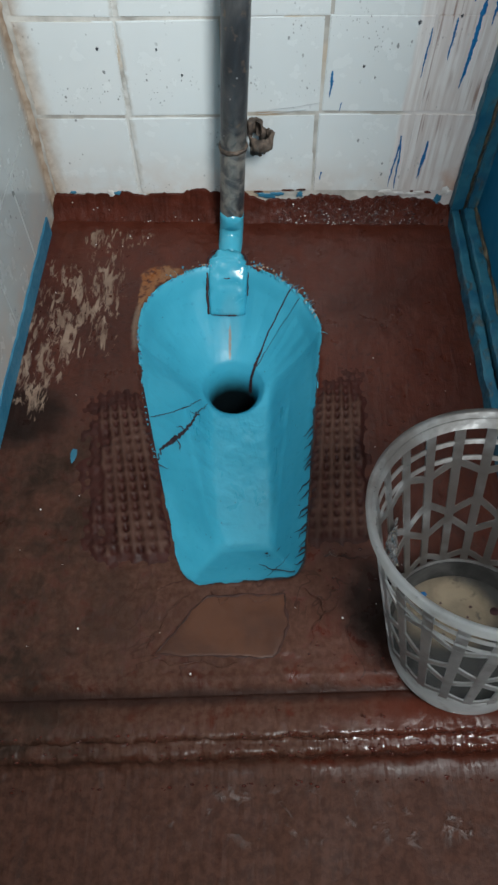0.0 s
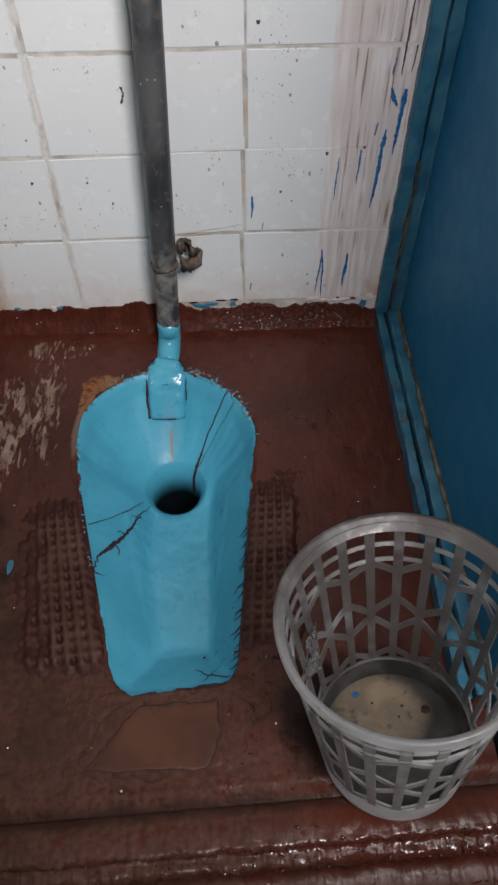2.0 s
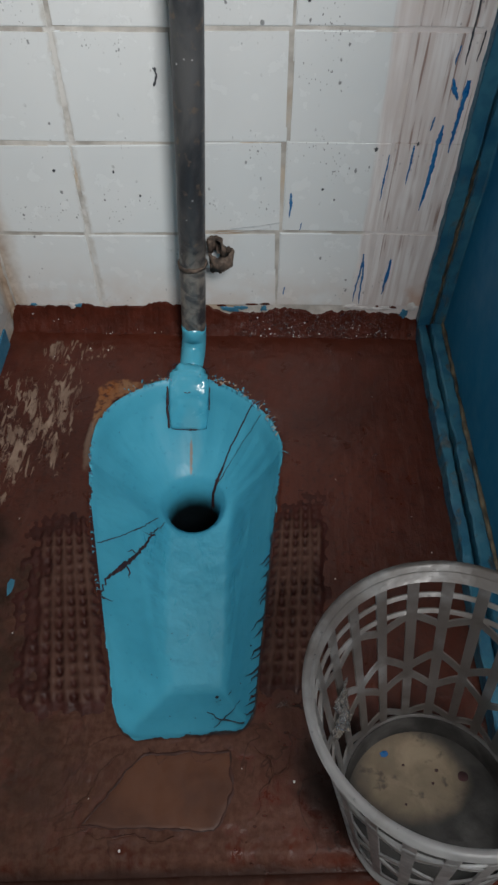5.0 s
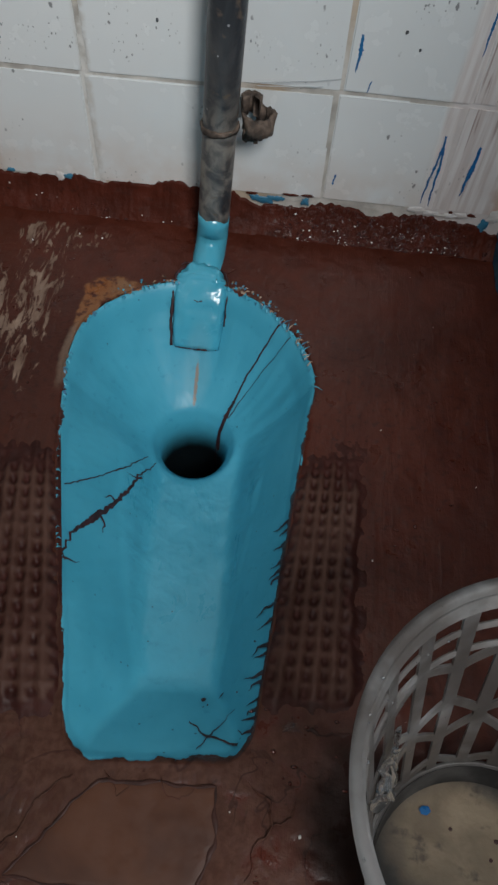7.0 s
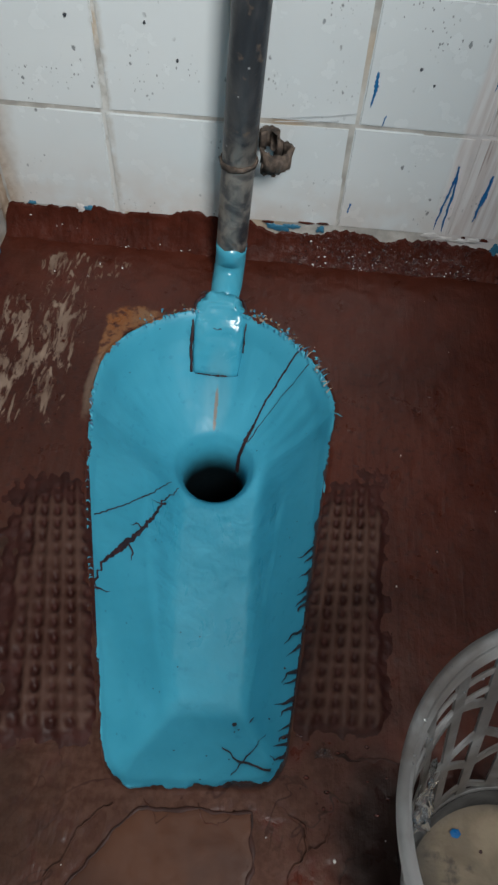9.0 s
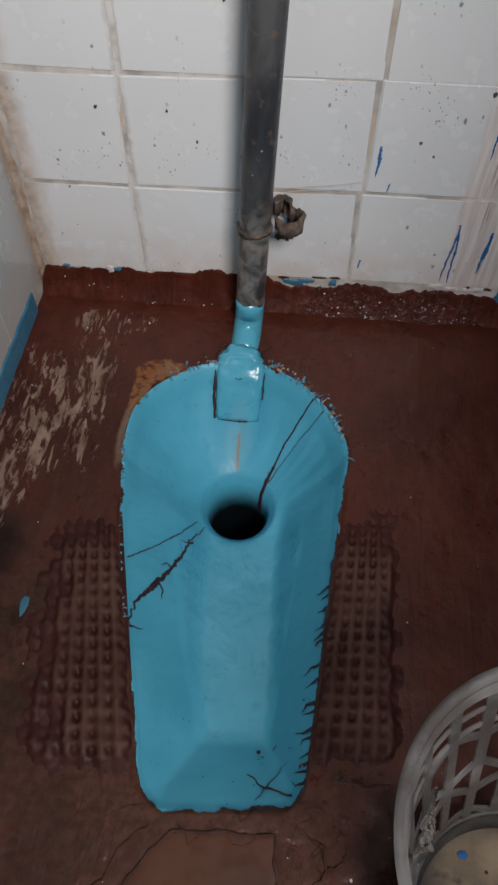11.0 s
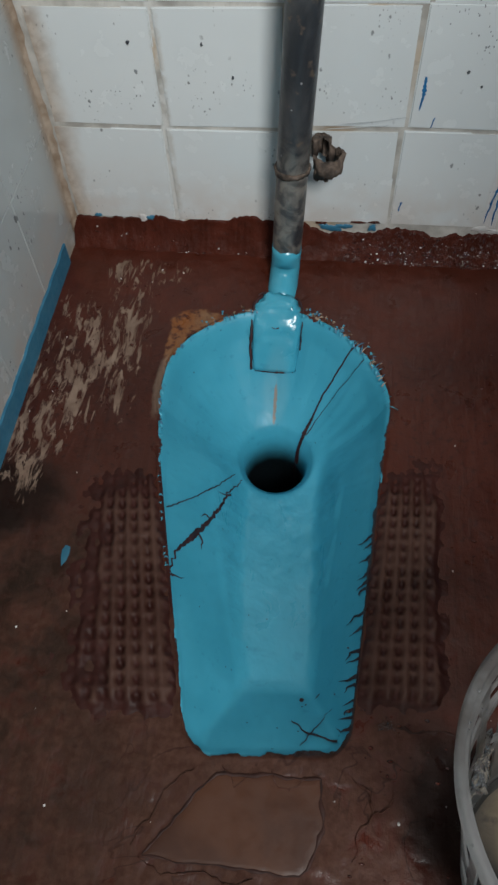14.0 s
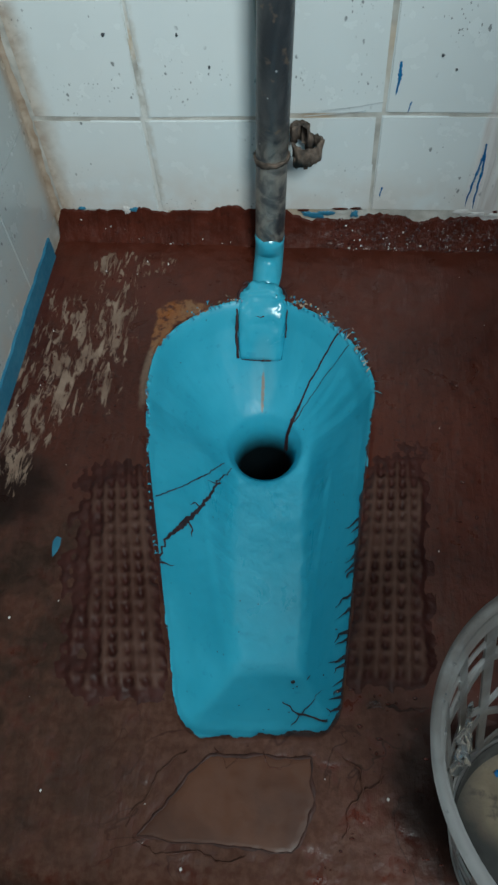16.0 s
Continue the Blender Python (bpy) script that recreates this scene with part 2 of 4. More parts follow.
    glint = n.math("MAXIMUM", glint, n.mul(puddle, 0.45))
    rough = n.math("MAXIMUM", n.math("SUBTRACT", rough, n.mul(glint, 0.5)), 0.09)
    dull = n.math("MAXIMUM", n.math("MAXIMUM", n.math("MAXIMUM", n.mul(dust, 0.8), shadow_and_blot), grime_shade), n.math("MAXIMUM", n.mul(lower, 0.9), n.step(joint, 0.046, 0.020)))
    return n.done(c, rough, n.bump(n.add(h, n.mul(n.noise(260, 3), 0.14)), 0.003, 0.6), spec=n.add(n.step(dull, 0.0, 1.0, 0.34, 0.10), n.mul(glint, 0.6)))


def blue_material(name, lo, hi, fold):
    n = Nodes(name)
    ax = n.axes()
    b, m = n.noise(9, 3), n.noise(40, 4, n.stretch(1, 0.4, 1), warp=0.8)
    c = n.mix(n.step(b, 0.3, 0.7), (0.055, 0.325, 0.45), (0.072, 0.375, 0.51))
    c = n.mix(n.mul(n.step(n.noise(70, 3), 0.62, 0.72), 0.35), c, (0.03, 0.22, 0.34))
    speck = n.mul(n.step(n.cells(55), 0.075, 0.05), n.step(n.noise(12, 2), 0.5, 0.6))
    c = n.mix(n.mul(speck, 0.8), c, (0.02, 0.06, 0.08))
    # rust has run down the back below the inlet
    run = n.mul(n.near(0.3112, -0.207, 0.0026, 0.022, 0.7, 2.4, 150), n.step(ax[1], -0.178, -0.182), 0.7)
    c = n.mix(n.mul(n.near(0.311, -0.195, 0.018, 0.03, 0.7), 0.16), c, (0.30, 0.45, 0.48))
    c = n.mix(run, c, (0.34, 0.16, 0.06))
    # black stain in the drain below the mouth, its shade painted in too
    c = n.mix(n.step(n.add(ax[2], n.mul(n.noise(40, 3), 0.012)), -0.156, -0.212), c, (0.004, 0.008, 0.010))
    # thick brush marks and lumps under the enamel
    dab = n.noise(75, 3, n.stretch(1, 0.7, 1), warp=1.0)
    ripple = n.noise(44, 2, n.stretch(1, 0.85, 0.3, 0.3), 0.4, 0.2)
    tray = n.mul(n.step(ax[2], -0.075, -0.10), n.step(ax[1], -0.30, -0.37))
    h = n.add(n.mul(b, 0.9), n.add(n.mul(m, 0.06), n.add(n.mul(dab, n.step(tray, 0, 1, 0.03, 0.20)), n.mul(ripple, n.step(tray, 0, 1, 0.20 + 0.5 * fold, 1.7)))))
    return n.done(c, n.math("SUBTRACT", n.step(m, 0.3, 0.7, lo, hi), n.mul(tray, 0.10)), n.bump(h, 0.005, 0.5), spec=n.step(tray, 0, 1, 0.40 + 0.35 * fold, 0.62))


def plain(name, a, b, scale, rough=(0.3, 0.5), bump=0.001, fine=90, metal=0.0, warp=0.3, spec=0.5):
    n = Nodes(name)
    m, f = n.noise(scale, 5, warp=warp), n.noise(fine, 4)
    c = n.mix(n.step(m, 0.32, 0.68), a, b)
    return n.done(c, n.step(f, 0.3, 0.7, *rough), n.bump(n.add(m, n.mul(f, 0.5)), bump, 0.6), metal, spec=spec)


def plastic_material():
    n = Nodes("milky_grey_plastic")
    ax = n.axes()
    c = n.mix(n.step(n.noise(12, 3), 0.3, 0.7), (0.52, 0.535, 0.54), (0.70, 0.715, 0.72))
    c = n.mix(n.mul(n.step(n.noise(45, 5), 0.50, 0.72), 0.55), c, (0.22, 0.20, 0.185))
    # the far half of the basket is browner and darker, in patches
    grime_shade = n.mul(n.step(ax[1], -0.80, -0.70), n.step(n.noise(18, 4), 0.25, 0.55))
    c = n.mix(n.mul(grime_shade, 0.8), c, (0.17, 0.14, 0.12))
    n.bsdf.inputs["Transmission Weight"].default_value = 0.80
    n.bsdf.inputs["IOR"].default_value = 1.40
    h = n.add(n.noise(30, 3), n.mul(n.noise(120, 3), 0.45))
    return n.done(c, n.step(n.noise(60, 4), 0.3, 0.7, 0.30, 0.52), n.bump(h, 0.0016, 0.6), spec=0.5)


def bottom_material():
    """Tan dregs dried on a dirty grey bottom."""
    n = Nodes("dirty_basket_bottom")
    grey = n.mix(n.step(n.noise(30, 5), 0.3, 0.7), (0.016, 0.015, 0.014), (0.045, 0.042, 0.039))
    tan = n.mix(n.step(n.noise(24, 5, warp=0.5), 0.3, 0.7), (0.17, 0.130, 0.088), (0.29, 0.228, 0.155))
    tan = n.mix(n.mul(n.step(n.noise(48, 5), 0.54, 0.68), 0.8), tan, (0.045, 0.035, 0.028))
    spread = n.near(0.602, -0.742, 0.056, 0.046, 0.5, 0.9, 30)
    return n.done(n.mix(spread, grey, tan), 0.55, n.bump(n.noise(80, 5), 0.002, 0.6))


def film_material():
    n = Nodes("clear_film")
    n.bsdf.inputs["Transmission Weight"].default_value = 0.96
    n.bsdf.inputs["IOR"].default_value = 1.15
    return n.done((0.85, 0.86, 0.87), 0.10, n.bump(n.noise(90, 3), 0.003, 0.8))


def rail_material():
    n = Nodes("chipped_blue_timber_paint")
    ax = n.axes()
    m = n.noise(24, 5, warp=0.4)
    c = n.mix(n.step(m, 0.32, 0.68), (0.010, 0.085, 0.155), (0.035, 0.150, 0.215))
    dirt = n.mul(n.step(n.noise(33, 6, n.stretch(1.6, 1, 0.6), warp=0.8), 0.54, 0.68), n.step(ax[2], 0.42, 0.10))
    c = n.mix(n.mul(dirt, 0.85), c, n.mix(n.step(n.noise(80, 4), 0.35, 0.65), (0.030, 0.028, 0.024), (0.130, 0.125, 0.105)))
    return n.done(c, n.step(n.noise(120, 4), 0.3, 0.7, 0.35, 0.6), n.bump(n.add(m, n.mul(dirt, -0.5)), 0.003, 0.6))


def pad_material():
    """Brown-red paint with trodden dust on the raised ribs."""
    n = Nodes("worn_footrest_paint")
    ax = n.axes()
    m = n.noise(40, 5, warp=0.4)
    top = n.step(n.add(ax[2], n.mul(n.math("SUBTRACT", m, 0.5), 0.005)), 0.0034, 0.0074)
    c = n.mix(n.step(m, 0.3, 0.7), (0.026, 0.0075, 0.0055), (0.042, 0.0115, 0.0085))
    c = n.mix(n.mul(top, 0.85), c, n.mix(n.step(n.noise(13, 4), 0.35, 0.65), (0.052, 0.0225, 0.0155), (0.080, 0.040, 0.029)))
    return n.done(c, n.step(m, 0.3, 0.7, 0.45, 0.7), n.bump(n.noise(150, 4), 0.0015, 0.6), spec=0.2)


def pipe_material():
    n = Nodes("old_grey_steel")
    m = n.noise(22, 6, n.stretch(1, 1, 0.35), warp=0.6)
    c = n.mix(n.step(m, 0.35, 0.65), (0.036, 0.040, 0.046), (0.095, 0.096, 0.098))
    ax = n.axes()
    low = n.step(ax[2], 0.26, 0.14)
    c = n.mix(n.mul(low, n.step(n.noise(42, 6, warp=0.6), 0.36, 0.62)), c, (0.27, 0.25, 0.22))
    c = n.mix(n.mul(n.step(n.noise(60, 4), 0.58, 0.68), 0.7), c, (0.16, 0.12, 0.09))
    c = n.mix(n.mul(n.step(n.cells(60), 0.1, 0.06), n.step(n.noise(13, 2), 0.5, 0.6)), c, (0.5, 0.5, 0.5))
    return n.done(c, n.step(m, 0.3, 0.7, 0.3, 0.6), n.bump(n.noise(90, 5), 0.002, 0.5), 0.25)


def cove_material():
    """Thick red paint, dull but for tiny glints at the right."""
    n = Nodes("grainy_red_gloss_paint")
    ax = n.axes()
    c = n.mix(n.step(n.noise(30, 5), 0.3, 0.7), (0.050, 0.0108, 0.0056), (0.078, 0.0172, 0.0094))
    c = n.mix(n.mul(n.step(n.noise(120, 4), 0.55, 0.7), 0.5), c, (0.028, 0.009, 0.006))
    wet = n.mul(n.step(ax[0], 0.36, 0.44), n.step(ax[0], 0.68, 0.62))
    glint = n.mul(n.step(n.noise(170, 3), 0.50, 0.60), n.add(n.mul(wet, 0.85), 0.15))
    h = n.add(n.noise(40, 4), n.mul(n.noise(300, 4), n.add(n.mul(wet, 0.7), 0.25)))
    return n.done(c, n.step(glint, 0.0, 1.0, 0.5, 0.22), n.bump(h, 0.004, 0.8), spec=n.step(glint, 0.0, 1.0, 0.12, 0.9))


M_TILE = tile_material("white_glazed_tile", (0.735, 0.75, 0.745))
# the same white tile with the side wall's shade put into its colour
M_TILE_SIDE = tile_material("shaded_white_tile", (0.47, 0.485, 0.48))
M_GROUT = grout_material()
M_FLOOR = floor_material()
M_BLUE = blue_material("blue_enamel_paint", 0.36, 0.48, 0.0)
M_CUFF = blue_material("wet_blue_enamel_paint", 0.14, 0.28, 0.6)
M_PIPE = pipe_material()
M_RUST = plain("rusty_iron", (0.045, 0.033, 0.026), (0.165, 0.120, 0.092), 60, (0.7, 0.95), 0.004, 200)
M_PANEL = plain("dark_blue_oil_paint", (0.011, 0.120, 0.235), (0.015, 0.150, 0.280), 3, (0.42, 0.55), 0.002, 30, spec=0.18)
M_RAIL = rail_material()
M_STRIP = plain("blue_wall_paint", (0.03, 0.15, 0.25), (0.05, 0.20, 0.31), 14, (0.35, 0.55), 0.002, 90)
M_DRIP = plain("bright_blue_paint", (0.008, 0.10, 0.30), (0.015, 0.15, 0.36), 40, (0.25, 0.4), 0.001)
M_CRACK = plain("dark_crack", (0.02, 0.006, 0.008), (0.05, 0.012, 0.014), 80, (0.5, 0.8), 0.001)
M_PLASTIC = plastic_material()
M_GRIMY = plain("grimy_grey_plastic", (0.012, 0.011, 0.010), (0.050, 0.047, 0.044), 22, (0.6, 0.8), 0.001, 70, spec=0.2)
M_DROP = plain("clear_water_drop", (0.86, 0.87, 0.88), (0.92, 0.93, 0.94), 40, (0.03, 0.07), 0.0003)
M_DROP.node_tree.nodes["Principled BSDF"].inputs["Transmission Weight"].default_value = 0.9
M_GRAIN = plain("wet_red_paint_grain", (0.050, 0.012, 0.008), (0.085, 0.020, 0.013), 60, (0.05, 0.14), 0.0005, spec=0.9)
M_DARK = plain("grey_black_paint", (0.03, 0.035, 0.045), (0.07, 0.075, 0.085), 60, (0.4, 0.6), 0.001)
M_FILM = film_material()
M_COVE = cove_material()
M_BEAD = plain("dark_red_paint_ridge", (0.020, 0.008, 0.006), (0.040, 0.014, 0.010), 60, (0.5, 0.7), 0.001, spec=0.25)
M_MORTAR = plain("stained_tan_mortar", (0.24, 0.17, 0.115), (0.46, 0.37, 0.29), 30, (0.6, 0.9), 0.003, 140)
M_WHITE = plain("white_paint_crust", (0.55, 0.52, 0.50), (0.72, 0.70, 0.68), 60, (0.4, 0.7), 0.003, 160)
M_PAD = pad_material()
M_DIRT = plain("olive_brown_dirt", (0.018, 0.016, 0.012), (0.170, 0.135, 0.085), 45, (0.6, 0.9), 0.004, 150)
M_PLASTER = plain("plain_plaster", (0.12, 0.12, 0.115), (0.17, 0.17, 0.165), 4, (0.7, 0.9), 0.002)
M_SLUDGE = bottom_material()
M_PUDDLE = plain("thick_red_paint_film", (0.048, 0.0190, 0.0115), (0.078, 0.031, 0.0165), 14, (0.34, 0.50), 0.001, 60, spec=0.25)

# ---- building helpers ----


def mesh_object(name, verts, faces, mat, parent=None, smooth=True):
    me = bpy.data.meshes.new(name)
    me.from_pydata([tuple(v) for v in verts], [], faces)
    me.materials.append(mat)
    if smooth:
        me.shade_smooth()
    ob = new(name, me)
    ob.parent = parent
    return ob


def part(name, bm, mat, parent=None, label="", smooth=False):
    me = bpy.data.meshes.new(name)
    bmesh.ops.recalc_face_normals(bm, faces=bm.faces)
    bm.to_mesh(me)
    bm.free()
    me.materials.append(mat)
    if smooth:
        me.shade_smooth()
    ob = new(name, me)
    ob.parent = parent
    return tagged(ob, label)


def box(bm, x0, x1, y0, y1, z0, z1, bevel=0.0):
    made = bmesh.ops.create_cube(bm, size=1, matrix=Matrix.LocRotScale(((x0 + x1) / 2, (y0 + y1) / 2, (z0 + z1) / 2), None, (x1 - x0, y1 - y0, z1 - z0)))
    if bevel:
        edges = {e for v in made["verts"] for e in v.link_edges}
        bmesh.ops.bevel(bm, geom=list(edges), offset=bevel, segments=2, affect="EDGES")
    return bm


def empty(name, place=(0, 0, 0)):
    ob = new(name)
    ob.location, ob.empty_display_size = place, 0.05
    return ob


def wob(x, y, z, scale, amp):
    return amp * noise.fractal(Vector((x, y, z)) * scale, 0.6, 2.1, 4)


def grid_faces(rows, cols, wrap=False):
    out = []
    for r in range(rows - 1):
        for c in range(cols if wrap else cols - 1):
            d = (c + 1) % cols
            out.append((r * cols + c, r * cols + d, (r + 1) * cols + d, (r + 1) * cols + c))
    return out


def tube(name, path, radii, mat, parent=None, n=32, squash=None):
    """A pipe along a path of points; squash gives the width and the depth of each ring."""
    verts = []
    pts = [Vector(p) for p in path]
    for k, p in enumerate(pts):
        a = (pts[min(k + 1, len(pts) - 1)] - pts[max(k - 1, 0)]).normalized()
        side = Vector((1, 0, 0))
        side = (side - a * side.dot(a)).normalized()
        up = a.cross(side)
        for j in range(n):
            g = 2 * math.pi * j / n
            w, d, e = squash[k] if squash else (radii[k], radii[k], 2)
            cx, sx = math.cos(g), math.sin(g)
            verts.append(p + side * w * math.copysign(abs(cx) ** (2 / e), cx) + up * d * math.copysign(abs(sx) ** (2 / e), sx))
    faces = grid_faces(len(pts), n, True)
    faces += [tuple(range(n)), tuple(range((len(pts) - 1) * n, len(pts) * n))]
    bm = bmesh.new()
    bv = [bm.verts.new(v) for v in verts]
    for f in faces:
        bm.faces.new([bv[i] for i in f])
    ob = part(name, bm, mat, parent, smooth=True)
    return ob


# ---- the walls ----
XL, XR, YF, ZC = -0.012, 0.742, -1.42, 2.5
P = 0.152


def wall(name, x0, x1, y0, y1, z0, z1, mat, label):
    ob = part(name, box(bmesh.new(), x0, x1, y0, y1, z0, z1), mat)
    return tagged(ob, label, "wall", kind="structure")


wall_back = wall("wall_back", XL - 0.12, XR + 0.9, 0.002, 0.14, -0.3, ZC, M_GROUT, "white square tiled wall with stained grout and paint spatter")
wall_left = wall("wall_left", XL - 0.14, XL - 0.002, YF, 0.002, -0.3, ZC, M_GROUT, "white tiled side wall with a blue strip at its foot")
def wall_with_opening():
    bm = bmesh.new()
    a, b, c, d = WIN
    for x0, x1, z0, z1 in ((XL - 0.14, a, -0.3, ZC), (b, XR + 0.9, -0.3, ZC), (a, b, -0.3, c), (a, b, d, ZC)):
        box(bm, x0, x1, YF - 0.12, YF, z0, z1)
    return tagged(part("wall_front", bm, M_PLASTER), "plain plastered wall with a window opening", "wall", kind="structure")


wall_front = wall_with_opening()
wall_right = wall("wall_right", XR + 0.8, XR + 0.9, YF, 0.002, -0.3, ZC, M_PLASTER, "plain plastered wall beyond the partition")
ceiling = tagged(part("ceiling", box(bmesh.new(), XL - 0.14, XR + 0.9, YF - 0.12, 0.14, ZC, ZC + 0.1), M_PLASTER), "plain plastered ceiling", "ceiling", kind="structure")

# ---- the squat pan's shape: plan and depth ----
PAN_TURN = 0.078
PAN_BACK = Vector((0.3000, -0.1235))
AHEAD = Vector((math.sin(PAN_TURN), -math.cos(PAN_TURN)))
ACROSS = Vector((math.cos(PAN_TURN), math.sin(PAN_TURN)))
PAN_LONG, PAN_WIDE, PAN_FRONT = 0.586, 0.1534, 0.081
HOLE_S, HOLE_U, HOLE_R, HOLE_Z = 0.1640, 0.0065, 0.0460, -0.158
N = 720


def smooth(x, a=0.0, b=1.0):
    x = min(1.0, max(0.0, (x - a) / (b - a)))
    return x * x * (3 - 2 * x)


def half_width(s):
    back = 0.165
    w = PAN_WIDE if s < back else PAN_WIDE + (PAN_FRONT - PAN_WIDE) * (s - back) / (PAN_LONG - back)
    if s < back:
        w *= max(0.0, 1 - ((back - s) / back) ** 1.8) ** (1 / 1.8)
    r = 0.030
    if s > PAN_LONG - r:
        w -= r - math.sqrt(max(0.0, r * r - (s - PAN_LONG + r) ** 2))
    return w


def left_share(s):
    """The left side's width as a share of the right's: blunter at the back, drawn in at the front."""
    return 1.09 - 0.125 * smooth(s, 0.05, 0.15) + 0.060 * smooth(s, 0.18, 0.30) - 0.050 * smooth(s, 0.38, 0.50)


def pan_xy(u, s):
    return PAN_BACK + AHEAD * s + ACROSS * u


def pan_outline():
    """N points round the rim, evenly spaced, from the back's middle over the right side."""
    ss = [PAN_LONG * 0.5 * (1 - math.cos(math.pi * k / 800)) for k in range(801)]
    right = [(half_width(s), s) for s in ss]
    loop = [(0, 0)] + right + [(-u * left_share(s), s) for u, s in reversed(right)] + [(0, 0)]
    arr = np.array(loop)
    run = np.r_[0, np.cumsum(np.linalg.norm(np.diff(arr, axis=0), axis=1))]
    at = np.linspace(0, run[-1], N, endpoint=False)
    return [(float(np.interp(a, run, arr[:, 0])), float(np.interp(a, run, arr[:, 1]))) for a in at]


RIM = pan_outline()


def soft_min(a, b, k):
    h = max(k - abs(a - b), 0.0) / k
    return min(a, b) - h * h * k * 0.25


def pan_point(i, d):
    """The pan's surface d metres inward from rim point i (towards the drain)."""
    u, s = RIM[i]
    way = Vector((HOLE_U - u, HOLE_S - s))
    far = way.length - HOLE_R
    way.normalize()
    d = min(d, far)
    q = pan_xy(u + way.x * d, s + way.y * d)
    uu, ss = u + way.x * d, s + way.y * d
    wide = half_width(max(0.0, ss)) * (1.0 if uu > 0 else left_share(ss))
    # steep side walls and a sloped front, meeting a tray that falls towards the drain
    edge = max(0.0, wide - abs(uu))
    wall = edge * (1.90 if uu > 0 else 1.40)
    front = 1.02 * max(0.0, PAN_LONG - ss)
    tray = 0.146 - 0.052 * smooth(ss, 0.20, 0.50) - 0.05 * max(0.0, ss - 0.50)
    drop = soft_min(soft_min(wall, tray, 0.016), front, 0.012)
    drop = max(0.0, drop) * smooth(d, -0.004, 0.012)
    cone = smooth(s, 0.26, 0.12)
    q1 = d / far
    slope = (-HOLE_Z - 0.012) * (0.38 * (1 - (1 - q1) ** 2.2) + 0.62 * q1) * smooth(d, -0.01, 0.02)
    # folds of thick paint run down from the back of the rim
    slope += 0.0042 * noise.noise(Vector((u * 48, s * 48, 3.3))) * smooth(d, 0.004, 0.030) * (1 - smooth(d, 0.035, 0.085))
    drop = drop * (1 - cone) + slope * cone
    drop += 0.012 * smooth(d, far - 0.014, far) ** 2
    return Vector((q.x, q.y, -drop + wob(q.x, q.y, 0, 18, 0.0012)))


squat_pan = tagged(empty("squat_pan", (PAN_BACK.x, PAN_BACK.y, 0)), "squat toilet pan freshly painted glossy blue, sunk in the red floor", "squat toilet")
base = Vector((PAN_BACK.x, PAN_BACK.y, 0))


def build_bowl():
    rings, verts = 60, []
    for k in range(rings):
        t = k / (rings - 1)
        for i in range(N):
            u, s = RIM[i]
            far = Vector((HOLE_U - u, HOLE_S - s)).length - HOLE_R
            verts.append(pan_point(i, far * (0.35 * t + 0.65 * t * t)) - base)
    for k in range(1, 9):
        z = HOLE_Z - 0.004 - 0.022 * k
        r = HOLE_R - 0.0015 * min(k, 2)
        for i in range(N):
            u, s = RIM[i]
            way = Vector((HOLE_U - u, HOLE_S - s)).normalized()
            q = pan_xy(HOLE_U - way.x * r, HOLE_S - way.y * r)
            verts.append(Vector((q.x, q.y, z)) - base)
    faces = grid_faces(rings + 8, N, True)
    verts.append(Vector((*pan_xy(HOLE_U, HOLE_S), HOLE_Z - 0.19)) - base)
    last = (rings + 7) * N
    faces += [(last + i, last + (i + 1) % N, len(verts) - 1) for i in range(N)]
    return mesh_object("bowl", verts, faces, M_BLUE, squat_pan)


bowl = tagged(build_bowl(), "blue enamel bowl with a round drain hole")

# ---- floor round the pan ----
FX0, FX1, FY0, FY1 = XL - 0.004, XR, -0.8415, 0.004


def lip(i):
    """How far the red paint runs over the rim into the pan at rim point i."""
    u, s = RIM[i]
    d = 0.003 + wob(u, s, 0.3, 55, 0.0040)
    d += 0.001 * smooth(s, 0.50, 0.585)
    if u > 0 and s > 0.26:
        d += 0.004 * smooth(s, 0.26, 0.4)
    if s < 0.22:
        d += wob(u, s, 4.0, 110, 0.0025) - 0.002
    return max(d, -0.01)


def build_floor():
    mid = pan_xy(0, 0.32)
    outs = [0.0, 0.02, 0.05, 0.09, 0.14] + [0.14 + 0.86 * (k / 60) for k in range(1, 61)]
    verts, inner = [], 7
    for k in range(inner):
        for i in range(N):
            d = lip(i) * (1 - k / inner)
            p = pan_point(i, max(d, 0))
            p.z += 0.0022 if d > 0 else 0.0015
            if d < 0:
                q = pan_point(i, 0)
                way = (Vector((q.x, q.y)) - mid).normalized()
                p.x, p.y = q.x - way.x * d, q.y - way.y * d
            verts.append(p)
    for o in outs:
        for i in range(N):
            q = pan_point(i, 0)
            way = Vector((q.x, q.y)) - mid
            t = min(((FX1 if way.x > 0 else FX0) - mid.x) / way.x if abs(way.x) > 1e-9 else 9, ((FY1 if way.y > 0 else FY0) - mid.y) / way.y if abs(way.y) > 1e-9 else 9)
            e = mid + way * t
            p = Vector((q.x, q.y)) * (1 - o) + e * o
            z = 0.0015 * (1 - smooth(o, 0, 0.1)) + smooth(o, 0.02, 0.3) * (1 - 0.6 * smooth(o, 0.9, 1)) * (wob(p.x, p.y, 1.7, 9, 0.0018) + wob(p.x, p.y, 5.1, 45, 0.0007))
            # edge of the step worn round
            e0 = smooth(p.y, -0.70, FY0)
            z -= 0.009 * smooth(p.y, FY0 + 0.022, FY0 - 0.004) - wob(p.x, p.y, 3.0, 40, 0.0012) * smooth(p.y, FY0 + 0.03, FY0)
